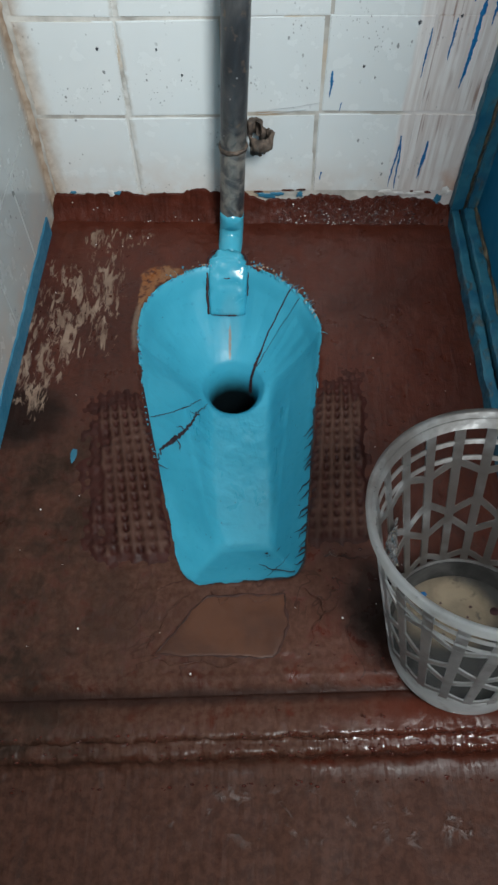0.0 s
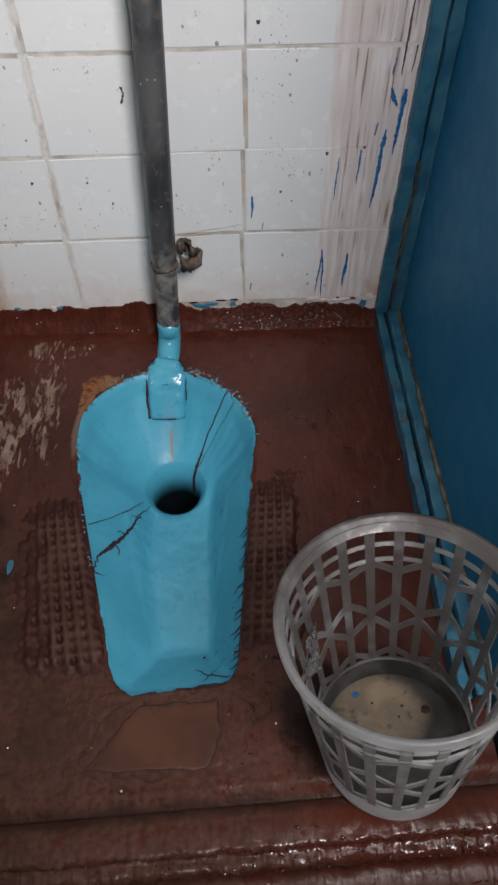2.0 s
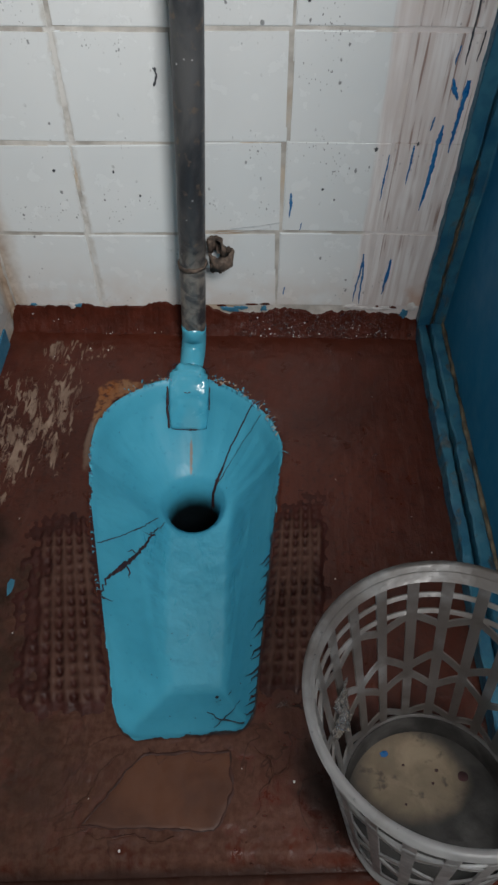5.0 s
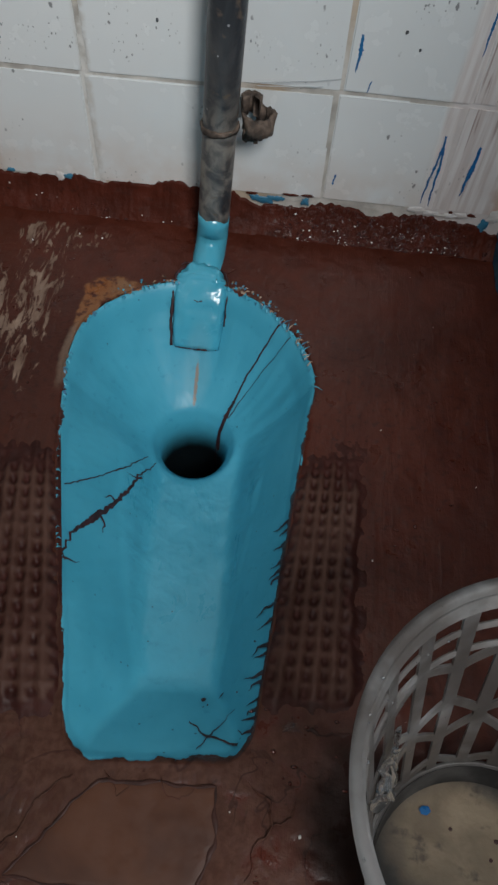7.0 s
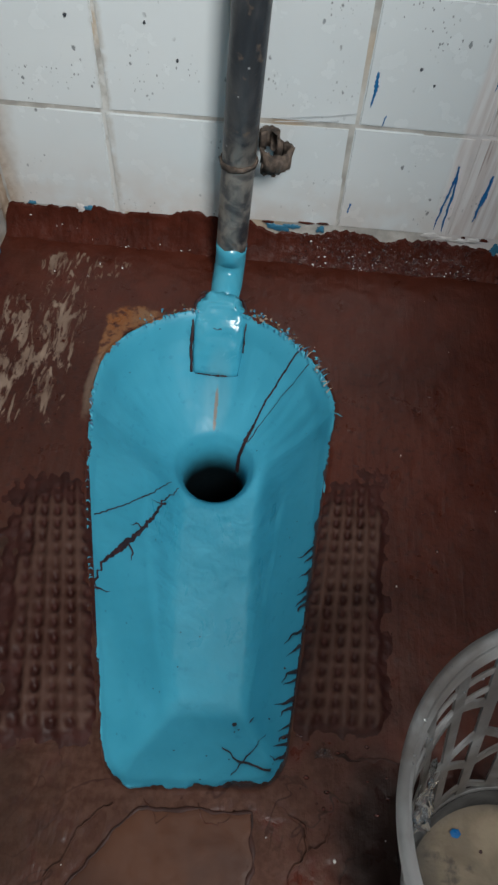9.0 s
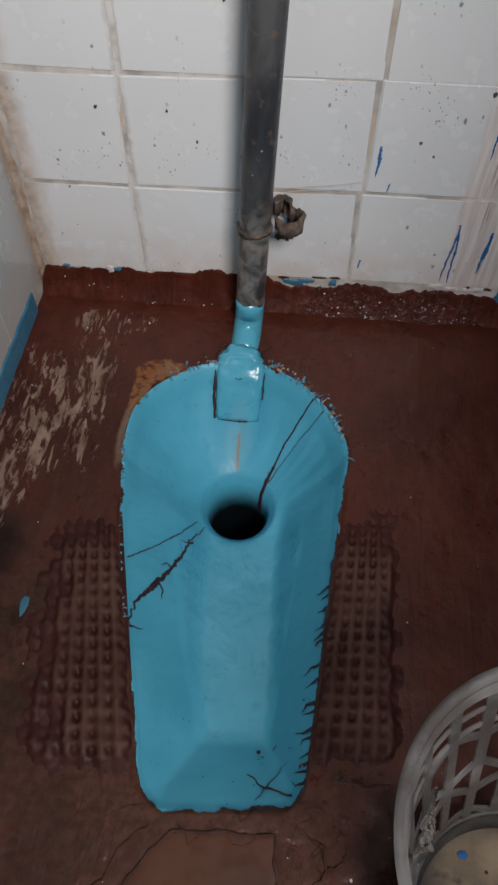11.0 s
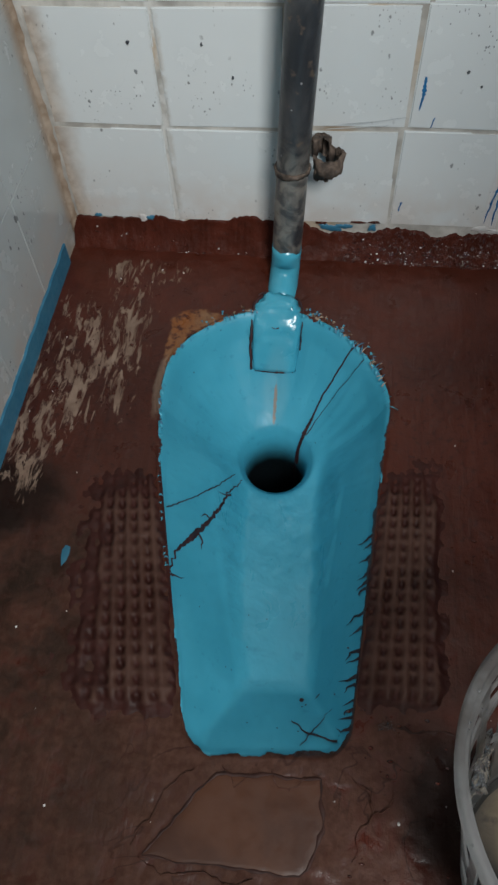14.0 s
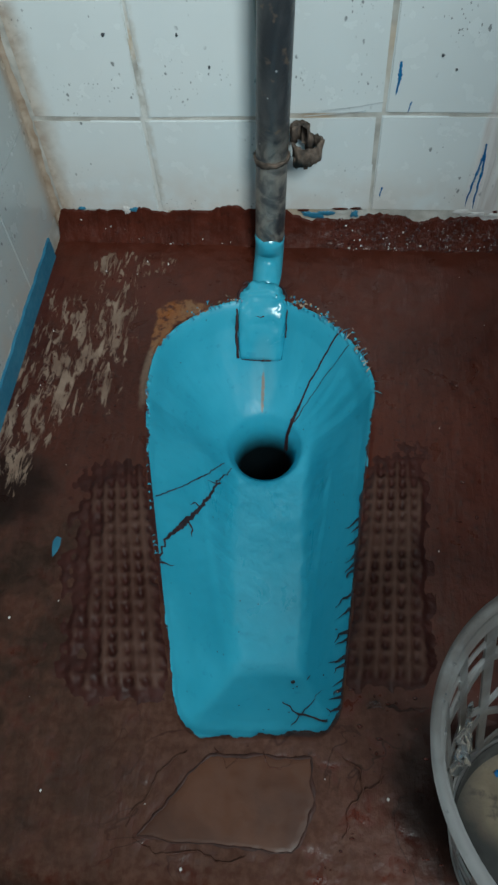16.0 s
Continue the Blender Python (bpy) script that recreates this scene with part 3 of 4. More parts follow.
            verts.append(Vector((p.x, p.y + e0 * FRONT_SLANT * (p.x - 0.36), z)))
    return mesh_object("floor", verts, grid_faces(inner + len(outs), N, True), M_FLOOR)


floor = tagged(build_floor(), "worn floor painted oxide red with scraped bare streaks", "floor", kind="structure")


def swept_x(name, profile, x0, x1, nx, mat, amp, scale):
    """A profile of (y, z) swept across the cubicle, with uneven edges."""
    verts = []
    for y, z in profile:
        for k in range(nx):
            x = x0 + (x1 - x0) * k / (nx - 1)
            rag = math.exp(-((y + 0.900) / 0.020) ** 2)
            verts.append((x, y + FRONT_SLANT * (min(x, 0.8) - 0.36) + wob(x, y * 0.3, z + 2.2, scale, amp) + rag * wob(x, y * 3, z * 3, 48, 0.0045), z + wob(x, y, z, scale * 1.4, amp) + rag * wob(x, y * 3, z * 3 + 5, 55, 0.0038)))
    return mesh_object(name, verts, grid_faces(len(profile), nx), mat)


front_profile = [(-0.8380, -0.05), (-0.8390, -0.0110), (-0.8460, -0.0108), (-0.854, -0.0096), (-0.862, -0.0084), (-0.872, -0.0075), (-0.880, -0.008), (-0.885, -0.0085), (-0.889, -0.011), (-0.8905, -0.016), (-0.8885, -0.023), (-0.8895, -0.028), (-0.895, -0.0285), (-0.902, -0.029), (-0.906, -0.031), (-0.9080, -0.037), (-0.9075, -0.050), (-0.909, -0.060), (-0.914, -0.0665), (-0.922, -0.068), (-0.936, -0.069), (-0.945, -0.0695), (-0.95, -0.070)]
front_profile += [(-0.95 - 0.02 * k, -0.070) for k in range(1, 26)]
floor_front = tagged(swept_x("floor_front", front_profile, XL - 0.004, XR + 0.8, 900, M_FLOOR, 0.0016, 18), "low step and lower floor in muddy red paint", "floor", kind="structure")
edge_bm = box(bmesh.new(), FX0, FX1, -0.842, -0.830, -0.1, -0.010)
for v in edge_bm.verts:
    v.co.y += FRONT_SLANT * (v.co.x - 0.36)
riser = tagged(part("floor_edge", edge_bm, M_FLOOR), "front edge of the painted floor", "floor", kind="structure")

wall_foot = tagged(part("floor_beyond", box(bmesh.new(), XR + 0.024, XR + 0.8, FY0 + 0.02, 0.002, -0.1, -0.008), M_FLOOR), "red painted floor beyond the partition", "floor", kind="structure")

# red cove where the floor meets the tiles


def build_cove():
    nx, rows, verts = 420, 12, []
    for r in range(rows):
        t = r / (rows - 1)
        for k in range(nx):
            x = XL + (XR - XL) * k / (nx - 1)
            top = 0.044 + wob(x, 0.4, 0, 22, 0.009) + wob(x, 7, 0, 90, 0.0016) - 0.011 * math.exp(-((x - 0.388) / 0.035) ** 4) + 0.012 * math.exp(-((x - 0.262) / 0.05) ** 2) - 0.010 * smooth(x, 0.62, 0.68)
            a = 0.021 * (1 - t) ** 1.6 + 0.0007
            z = -0.001 + (top + 0.001) * t
            verts.append((x, -a + (wob(x, z, t * 0.02, 40, 0.0010) + wob(x, z * 3, t * 0.1, 120, 0.0014)) * (1 - t * 0.5), z))
    for k in range(nx):
        x, y, z = verts[(rows - 1) * nx + k]
        verts.append((x, 0.003, z))
    return mesh_object("skirting", verts, grid_faces(rows + 1, nx), M_COVE)


skirting = tagged(build_cove(), "glossy red paint cove along the foot of the tiles", "skirting", kind="structure")

# blue strip at the foot of the left wall


def build_left_strip():
    ny, verts = 260, []
    for r, (dx, zf) in enumerate(((0.0005, -0.004), (0.0016, 0.0), (0.0014, 1.0), (-0.004, 1.02))):
        for k in range(ny):
            y = -0.055 - 1.7 * k / (ny - 1)
            top = 0.035 + wob(0.3, y, 0, 20, 0.004)
            verts.append((XL + dx, y, top * zf))
    return mesh_object("baseboard", verts, grid_faces(4, ny), M_STRIP, None, False)


baseboard = tagged(build_left_strip(), "blue painted strip along the foot of the side wall", "baseboard", kind="structure")

# smeared mortar filling the corner of the two tiled walls


def build_corner():
    n, rows, verts = 200, 7, []
    for k in range(n):
        z = -0.01 + 2.45 * (k / (n - 1)) ** 1.6
        w = 0.0085 + wob(0.1, 0.2, z, 16, 0.004) + wob(0.3, 0.7, z, 60, 0.002)
        for r in range(rows):
            t = r / (rows - 1)
            a = w * (1 - t) ** 2.2
            b = w * t ** 2.2
            verts.append((XL - 0.0015 + a * 1.0 + 0.0006, -0.0006 - b, z + 0.0))
    return mesh_object("corner_fillet", verts, grid_faces(n, rows), M_MORTAR)


tagged(build_corner(), "stained tan mortar smeared down the tiled corner", "mortar", kind="structure")

# ---- blue partition with its timber rail ----
partition = tagged(empty("partition", (XR, -0.7, 0)), "dark blue painted sheet partition with chipped timber rails", "partition")
po = Vector((XR, -0.7, 0))
part("panel", box(bmesh.new(), 0.003, 0.021, -0.05, 0.69, -0.10, 2.0), M_PANEL, partition)


def timber(name, pts, x0, x1, z0, z1, along, mat, parent, origin):
    """A worn batten along y or z with uneven faces."""
    n, prof, verts = 160, [], []
    r = 0.0022
    prof = [(x0, z0), (x0, z1 - r), (x0 + r, z1), (x1 - r, z1), (x1, z1 - r), (x1, z0)]
    for a, b in prof:
        for k in range(n):
            t = pts[0] + (pts[1] - pts[0]) * k / (n - 1)
            p = Vector((a, t, b)) if along == "y" else Vector((a, b, t))
            v = p + Vector((wob(p.x * 3, p.y, p.z, 30, 0.002), wob(p.x * 3, p.y, p.z + 4, 30, 0.002) * (along == "z"), wob(p.x * 3, p.y + 9, p.z, 30, 0.002) * (along == "y")))
            verts.append(v - origin)
    ob = mesh_object(name, verts, grid_faces(len(prof), n), mat, parent)
    ob.data.set_sharp_from_angle(angle=radians(28))
    return ob


timber("rail", (-0.735, -0.004), 0.704, 0.7195, -0.01, 0.028, "y", M_RAIL, partition, po)
timber("rail", (-0.735, -0.004), 0.7225, 0.7400, -0.01, 0.040, "y", M_RAIL, partition, po)
timber("corner_batten", (0.03, 2.0), 0.7010, 0.7235, 0.004, -0.014, "z", M_RAIL, partition, po)
timber("corner_batten", (0.03, 2.0), 0.7258, 0.7450, 0.004, -0.020, "z", M_RAIL, partition, po)

# dirt caked along the joints of the timber
timber("caked_dirt", (-0.735, -0.018), 0.7395, 0.7462, 0.0, 0.0425, "y", M_DIRT, partition, po)
timber("caked_dirt", (0.035, 0.34), 0.7225, 0.7280, 0.0, -0.0185, "z", M_DIRT, partition, po)

# ---- flush pipe ----
flush_pipe = tagged(empty("flush_pipe", (0.31, -0.045, 0.0)), "old grey steel flush pipe with blue painted end in the pan", "pipe")
pp = Vector((0.31, -0.045, 0.0))


def pipe_at(z):
    return Vector((0.3115 + 0.034 * z, -0.045 - 0.0 * z, z))


tube("pipe", [pipe_at(z) - pp for z in np.linspace(0.022, ZC, 60)], [0.0205] * 60, M_PIPE, flush_pipe)
painted = tube("painted_end", [pipe_at(0.046) - pp, pipe_at(0.036) - pp, pipe_at(0.018) - pp, Vector((0.3110, -0.050, 0.004)) - pp, Vector((0.3105, -0.075, -0.004)) - pp, Vector((0.3095, -0.120, -0.016)) - pp], [0.0208, 0.0209, 0.0210, 0.0212, 0.0214, 0.0214], M_CUFF, flush_pipe)
for v in painted.data.vertices:
    if v.co.z > 0.042:
        v.co.z += 0.014 * noise.noise(Vector((v.co.x * 70, v.co.y * 70, 2.6))) - 0.002
CUFF = [(0.3085, -0.1065, -0.007), (0.3083, -0.1085, -0.007), (0.3080, -0.1125, -0.0095), (0.3078, -0.1195, -0.0150), (0.3075, -0.131, -0.026), (0.3070, -0.149, -0.049), (0.3068, -0.168, -0.077)]
CUFF_SIZE = [(0.0225, 0.0200, 2.4), (0.0285, 0.0235, 3.0), (0.0335, 0.0240, 4.0), (0.0350, 0.0235, 4.6), (0.0352, 0.0225, 4.8), (0.0345, 0.0210, 4.6), (0.0325, 0.0180, 4.0)]


def resample(rows, n):
    arr = np.array(rows)
    at = np.linspace(0, len(rows) - 1, n)
    return [tuple(np.interp(at[k], range(len(rows)), arr[:, c]) for c in range(arr.shape[1])) for k in range(n)]


cuff = tube("cuff", [Vector(p) - pp for p in resample(CUFF, 40)], None, M_CUFF, flush_pipe, 64, resample(CUFF_SIZE, 40))
for v in cuff.data.vertices:
    # the wrapped cloth under the paint is creased, most of all where it gathers at the pipe
    w = v.co + pp
    near_top = smooth(w.y, -0.130, -0.108)
    v.co += Vector((wob(*v.co, 45, 0.0020), wob(*(v.co * 1.2), 40, 0.0020), wob(*(v.co * 0.8), 50, 0.0020)))
    v.co.z += near_top * 0.0026 * math.sin(w.y * 820 + 5 * noise.noise(w * 60))


def seam(rows, r):
    """A thin dark line laid on the cuff."""
    pts = resample(rows, 36)
    return tube("seam", [Vector(p) + Vector((wob(*p, 60, 0.0012), 0, wob(p[0], p[2], p[1], 70, 0.001))) - pp for p in pts], [r * (0.35 + 0.9 * abs(noise.noise(Vector(p) * 140))) for p in pts], M_CRACK, flush_pipe, 8)




def cuff_line(side, k0, k1, lift):
    """A line along one upper edge of the cuff."""
    rows = []
    for k in range(k0, k1):
        c, w = Vector(CUFF[k]), CUFF_SIZE[k]
        a = (Vector(CUFF[min(k + 1, 6)]) - Vector(CUFF[max(k - 1, 0)])).normalized()
        up = a.cross(Vector((1, 0, 0)))
        rows.append(tuple(c + Vector((side * (w[0] + 0.0010), 0, 0)) + up * w[1] * lift))
    return rows


seam(cuff_line(-1, 0, 7, 0.72), 0.0032)
seam(cuff_line(1, 0, 6, 0.72), 0.0019)
seam([(0.2790, -0.1105, 0.012), (0.2840, -0.1080, 0.0145), (0.2930, -0.1075, 0.0165)], 0.0026)
seam([(0.2785, -0.1800, -0.0690), (0.2950, -0.1845, -0.0662), (0.3150, -0.1845, -0.0662), (0.3350, -0.1800, -0.0690)], 0.0018)
seam([(0.3000, -0.1475, -0.0120), (0.3060, -0.1490, -0.0132), (0.3110, -0.1475, -0.0120)], 0.0015)

# ---- rusty clamp ----
clamp = tagged(empty("pipe_clamp", (0.345, -0.03, 0.195)), "broken rusty iron clamp on the pipe", "pipe clamp")
kp = Vector((0.345, -0.03, 0.195))


def arc_band(name, centre, r, a0, a1, h, thick, mat, parent, origin, amp, n=60):
    verts = []
    for k in range(n):
        g = radians(a0 + (a1 - a0) * k / (n - 1))
        for dr, dz in ((-thick / 2, -h / 2), (thick / 2, -h / 2), (thick * 0.6, 0), (thick / 2, h / 2), (-thick / 2, h / 2)):
            p = Vector((centre[0] + (r + dr) * math.cos(g), centre[1] + (r + dr) * math.sin(g), centre[2] + dz))
            p += Vector((wob(*p, 80, amp), wob(*(p * 1.3), 80, amp), wob(*(p * 0.7), 70, amp * 1.6)))
            verts.append(p - origin)
    faces = grid_faces(n, 5, True) + [tuple(range(5)), tuple(range((n - 1) * 5, n * 5))]
    return mesh_object(name, verts, faces, mat, parent)


arc_band("band", tuple(pipe_at(0.174)), 0.0214, 0, 360, 0.007, 0.003, M_RUST, clamp, kp, 0.0012)
arc_band("broken_loop", (0.3620, -0.032, 0.176), 0.0170, -175, 105, 0.022, 0.0045, M_RUST, clamp, kp, 0.0030)
arc_band("lug", (0.351, -0.015, 0.187), 0.008, -40, 230, 0.022, 0.008, M_RUST, clamp, kp, 0.002)
arc_band("hook", (0.354, -0.047, 0.163), 0.008, 20, 160, 0.016, 0.005, M_RUST, clamp, kp, 0.002)

# ---- waste basket ----
BASKET = pose(0.6150, -0.7795, 0.002, -7.8, -5.7, 0)
basket = tagged(empty("waste_basket"), "milky grey plastic waste basket with lattice sides, dirty inside", "waste basket")
basket.matrix_world = BASKET
BH, BR0, BR1 = 0.294, 0.0865, 0.1195


def basket_ring(r0, z0, r1, z1, thick, name, mat=None, n=96):
    verts = []
    for r, z in ((r0, z0), (r1, z1), (r1 - thick, z1), (r0 - thick, z0)):
        for k in range(n):
            g = 2 * math.pi * k / n
            verts.append((r * math.cos(g), r * math.sin(g), z))
    faces = grid_faces(4, n, True) + [(k, (k + 1) % n, 3 * n + (k + 1) % n, 3 * n + k) for k in range(n)]
    return mesh_object(name, verts, faces, mat or M_PLASTIC, basket)


def bmesh_disc(r, z0, z1):
    bm = bmesh.new()
    bmesh.ops.create_cone(bm, cap_ends=True, segments=64, radius1=r, radius2=r, depth=z1 - z0, matrix=Matrix.Translation((0, 0, (z0 + z1) / 2)))
    return bm


def br(z):
    return BR0 + (BR1 - BR0) * z / BH


def basket_bar(a0, z0, a1, z1, width, name="bar"):
    """A flat lattice bar from one angle and height to another, along the wall of the cone."""
    n, verts = 6, []
    p0, p1 = Vector((a0 * 0.1, z0)), Vector((a1 * 0.1, z1))
    nrm = Vector((-(p1 - p0).y, (p1 - p0).x)).normalized() * width / 2
    for k in range(n):
        t = k / (n - 1)
        for side, dr in ((1, 0.0), (-1, 0.0), (-1, -0.0020), (1, -0.0020)):
            q = p0.lerp(p1, t) + nrm * side
            g, r = q.x / 0.1, br(q.y) + dr
            verts.append((r * math.cos(g), r * math.sin(g), q.y))
    faces = grid_faces(n, 4, True) + [(0, 1, 2, 3), tuple(range(4 * n - 4, 4 * n))]
    return mesh_object(name, verts, faces, M_PLASTIC, basket, False)


basket_ring(BR1 + 0.004, BH - 0.012, BR1 + 0.005, BH + 0.001, 0.0062, "rim")
basket_ring(br(BH - 0.019), BH - 0.019, br(BH - 0.006), BH - 0.006, 0.003, "top_band")
basket_ring(br(0.0), 0.0, br(0.050), 0.050, 0.003, "base_band")
basket_ring(br(0.012) - 0.0034, 0.012, br(0.047) - 0.0034, 0.047, 0.0006, "grime_shade", M_GRIMY)
part("bottom", bmesh_disc(br(0.016) - 0.0035, 0.012, 0.017), M_SLUDGE, basket, "grimy bottom plate")
basket_ring(br(BH - 0.042), BH - 0.042, br(BH - 0.036), BH - 0.036, 0.0018, "hoop")
basket_ring(br(BH - 0.066), BH - 0.066, br(BH - 0.060), BH - 0.060, 0.0018, "hoop")


def droplets():
    """Drops of water clinging to the rim and the bars."""
    r0, verts, faces = random.Random(5), [], []
    for k in range(95):
        g, z = r0.uniform(0, 2 * math.pi), r0.choice((BH + 0.001, BH - 0.004, BH - 0.04, r0.uniform(0.05, BH)))
        if z < BH - 0.045:
            g = STEP * r0.randrange(BARS) + r0.uniform(-0.03, 0.03)
        r, w = (br(z) - 0.0022 if z < BH - 0.01 else BR1 + r0.uniform(-0.002, 0.005)), 0.0005 + 0.0013 * r0.random() ** 2
        c = Vector((r * math.cos(g), r * math.sin(g), z))
        m = len(verts)
        verts += [c + Vector(d) * w for d in ((1, 0, 0), (0, 1, 0), (-1, 0, 0), (0, -1, 0), (0, 0, 1), (0, 0, -1))]
        faces += [(m + a, m + b, m + 4) for a, b in ((0, 1), (1, 2), (2, 3), (3, 0))] + [(m + b, m + a, m + 5) for a, b in ((0, 1), (1, 2), (2, 3), (3, 0))]
    return tagged(mesh_object("droplets", verts, faces, M_DROP, basket), "clear water droplets", kind="stuff")


BARS = 22
STEP = 2 * math.pi / BARS
droplets()
ZA, ZB = 0.050, BH - 0.064
ZM = 0.5 * (ZA + ZB) - 0.004
for k in range(BARS):
    a, odd = STEP * k, k % 2
    g0, g1 = (0.030, 0.004) if odd else (0.004, 0.030)
    basket_bar(a, ZA - 0.004, a, BH - 0.016, 0.0098)
    basket_bar(a, ZM + g0, a + STEP, ZM + g1, 0.0082)
    basket_bar(a, ZM - g0, a + STEP, ZM - g1, 0.0082)
    basket_bar(a, ZB - g0 * 0.7, a + STEP, ZB - g1 * 0.7, 0.0082)
    basket_bar(a, ZA + g0 * 0.6, a + STEP, ZA + g1 * 0.6, 0.0082)


def basket_residue():
    """Dried dregs on the bottom, thicker to one side."""
    n, rings, verts = 64, 8, []
    for r in range(rings):
        for k in range(n):
            g = 2 * math.pi * k / n
            q = (0.066 + 0.006 * noise.noise(Vector((math.cos(g), math.sin(g), 2)) * 2)) * r / (rings - 1)
            x, y = q * math.cos(g) - 0.004, q * math.sin(g) + 0.012
            verts.append((x, y, 0.0168 + (1 - (r / (rings - 1)) ** 2) * 0.0018 + wob(x, y, 0, 60, 0.0008)))
    return mesh_object("residue", verts, grid_faces(rings, n, True), M_SLUDGE)


residue = tagged(basket_residue(), "dried ochre dregs with dark spots in the basket", "residue")
residue.matrix_world = BASKET
for x, y, r in ((0.012, 0.026, 0.003), (0.046, 0.034, 0.006), (-0.018, 0.046, 0.002), (0.018, 0.040, 0.0035), (-0.02, 0.004, 0.003)):
    ring = [Vector((x + r * (1 + 0.35 * noise.noise(Vector((k, x * 90, 1)))) * math.cos(k * 0.524), y + r * (1 + 0.35 * noise.noise(Vector((k, y * 90, 4)))) * math.sin(k * 0.524), 0.0172)) for k in range(12)]
    tagged(mesh_object("stain", ring + [Vector((x, y, 0.0199))], [(k, (k + 1) % 12, 12) for k in range(12)], M_CRACK, residue), "dark damp stain")


def wrinkle(points, width, label="", mat=None):
    """A curled ridge where the wet film of paint has crept."""
    pts = resample(points, 46)
    verts = []
    for k, (x, y) in enumerate(pts):
        x += 0.0035 * noise.fractal(Vector((x * 60, y * 60, 3)), 0.8, 2.1, 3)
        y += 0.0035 * noise.fractal(Vector((x * 60, y * 60, 9)), 0.8, 2.1, 3)
        w = width * (0.25 + 1.5 * abs(noise.noise(Vector((x, y, 1)) * 70))) * min(1, 6 * k / 45 + 0.1, 6 * (45 - k) / 45 + 0.1)
        a, b = pts[max(k - 1, 0)], pts[min(k + 1, 45)]
        o = Vector((b[0] - a[0], b[1] - a[1], 0)).normalized()
        e = Vector((-o.y, o.x, 0)) * w
        c = Vector((x, y, 0.0005))
        verts += [c - e, c + Vector((0, 0, 0.0018 + 0.5 * w)), c + e]
    return tagged(mesh_object("paint_wrinkle", verts, grid_faces(46, 3), mat or M_BEAD), label, "paint wrinkle")


def shred(place, size, turn, label):
    """A crumpled scrap of clear film."""
    n, verts = 14, []
    for a in range(n):
        for b in range(n):
            x, y = (a / (n - 1) - 0.5) * size[0], (b / (n - 1) - 0.5) * size[1]
            v = Vector((x, y, 0)) + 0.5 * size[0] * noise.noise_vector(Vector((x, y, 0.4)) * 75)
            verts.append(v)
    ob = mesh_object("film_scrap", verts, grid_faces(n, n), M_FILM)
    ob.matrix_world = pose(*place, *turn)
    return tagged(ob, label, "plastic scrap")


wrinkle(((0.470, -0.6655), (0.492, -0.668), (0.510, -0.664), (0.530, -0.667)), 0.0030, "dark line below the footrest on the red floor")
shred((0.458, -0.664, 0.0045), (0.020, 0.009), (0, 10, 15), "shiny scrap of clear film stuck to the red floor")
shred((0.531, -0.752, 0.0050), (0.010, 0.022), (0, 20, 25), "wisp of clear film lying beside the basket")
shred((0.512, -0.716, 0.150), (0.030, 0.062), (80, 20, 70), "crumpled clear plastic scrap clinging inside the basket")
fleck = tagged(mesh_object("paint_fleck", [Vector((0.005 * math.cos(k), 0.004 * math.sin(k), 0.0011 * (k % 2))) for k in range(6)] + [Vector((0, 0, 0.0015))], [(k, (k + 1) % 6, 6) for k in range(6)], M_DRIP), "bright blue paint fleck on the basket's dregs", "paint fleck")
fleck.matrix_world = BASKET @ pose(-0.038, 0.058, 0.0182)

# ---- footrests: ribbed pads beside the pan ----


def build_footrest(side, x_in, x_out, s0, s1, cols, rows, label):
    """A low pad with rows of small wells, following the pan's side; x_in and x_out: distance from the rim."""
    na, nb, verts = cols * 7 + 1, rows * 7 + 1, []
    for b in range(nb):
        s = s0 + (s1 - s0) * b / (nb - 1)
        inner = side * half_width(s)
        for a in range(na):
            t = a / (na - 1)
            u = inner + side * (x_in + (x_out - x_in) * t * (0.72 + 0.28 * b / (nb - 1)))
            q = pan_xy(u, s)
            fade = 0.5 * noise.noise(Vector((q.x, q.y, 6)) * 40)
            edge = smooth(t * 12 + fade * 0.6, 0, 1) * smooth((1 - t) * (cols * 0.6 if side > 0 else 1.6) + fade * 0.6, 0, 1) * smooth(b / 42 + fade * 0.5, 0, 1) * smooth((nb - 1 - b) / 14 + fade * 0.6, 0, 1)
            ca, cb = abs(math.sin(math.pi * t * cols)), abs(math.sin(math.pi * b / (nb - 1) * rows))
            wear = 0.70 + 0.30 * smooth(noise.noise(Vector((q.x, q.y, 2)) * 14), -0.3, 0.35)
            well = (ca ** 2.0) * (0.40 + 0.60 * cb ** 1.6) * wear
            z = -0.0012 + edge * (0.0110 - 0.0088 * well) + wob(q.x, q.y, 8, 60, 0.0016)
            verts.append(Vector((q.x, q.y, z)) - base)
    return tagged(mesh_object("footrest", verts, grid_faces(nb, na), M_PAD, squat_pan), label)


build_footrest(1, -0.003, 0.098, 0.240, 0.545, 6, 21, "ribbed right footrest in worn brown paint")
build_footrest(-1, -0.003, 0.140, 0.245, 0.553, 8, 20, "ribbed left footrest in worn brown paint")

# ---- thick film of paint pooled before the pan ----


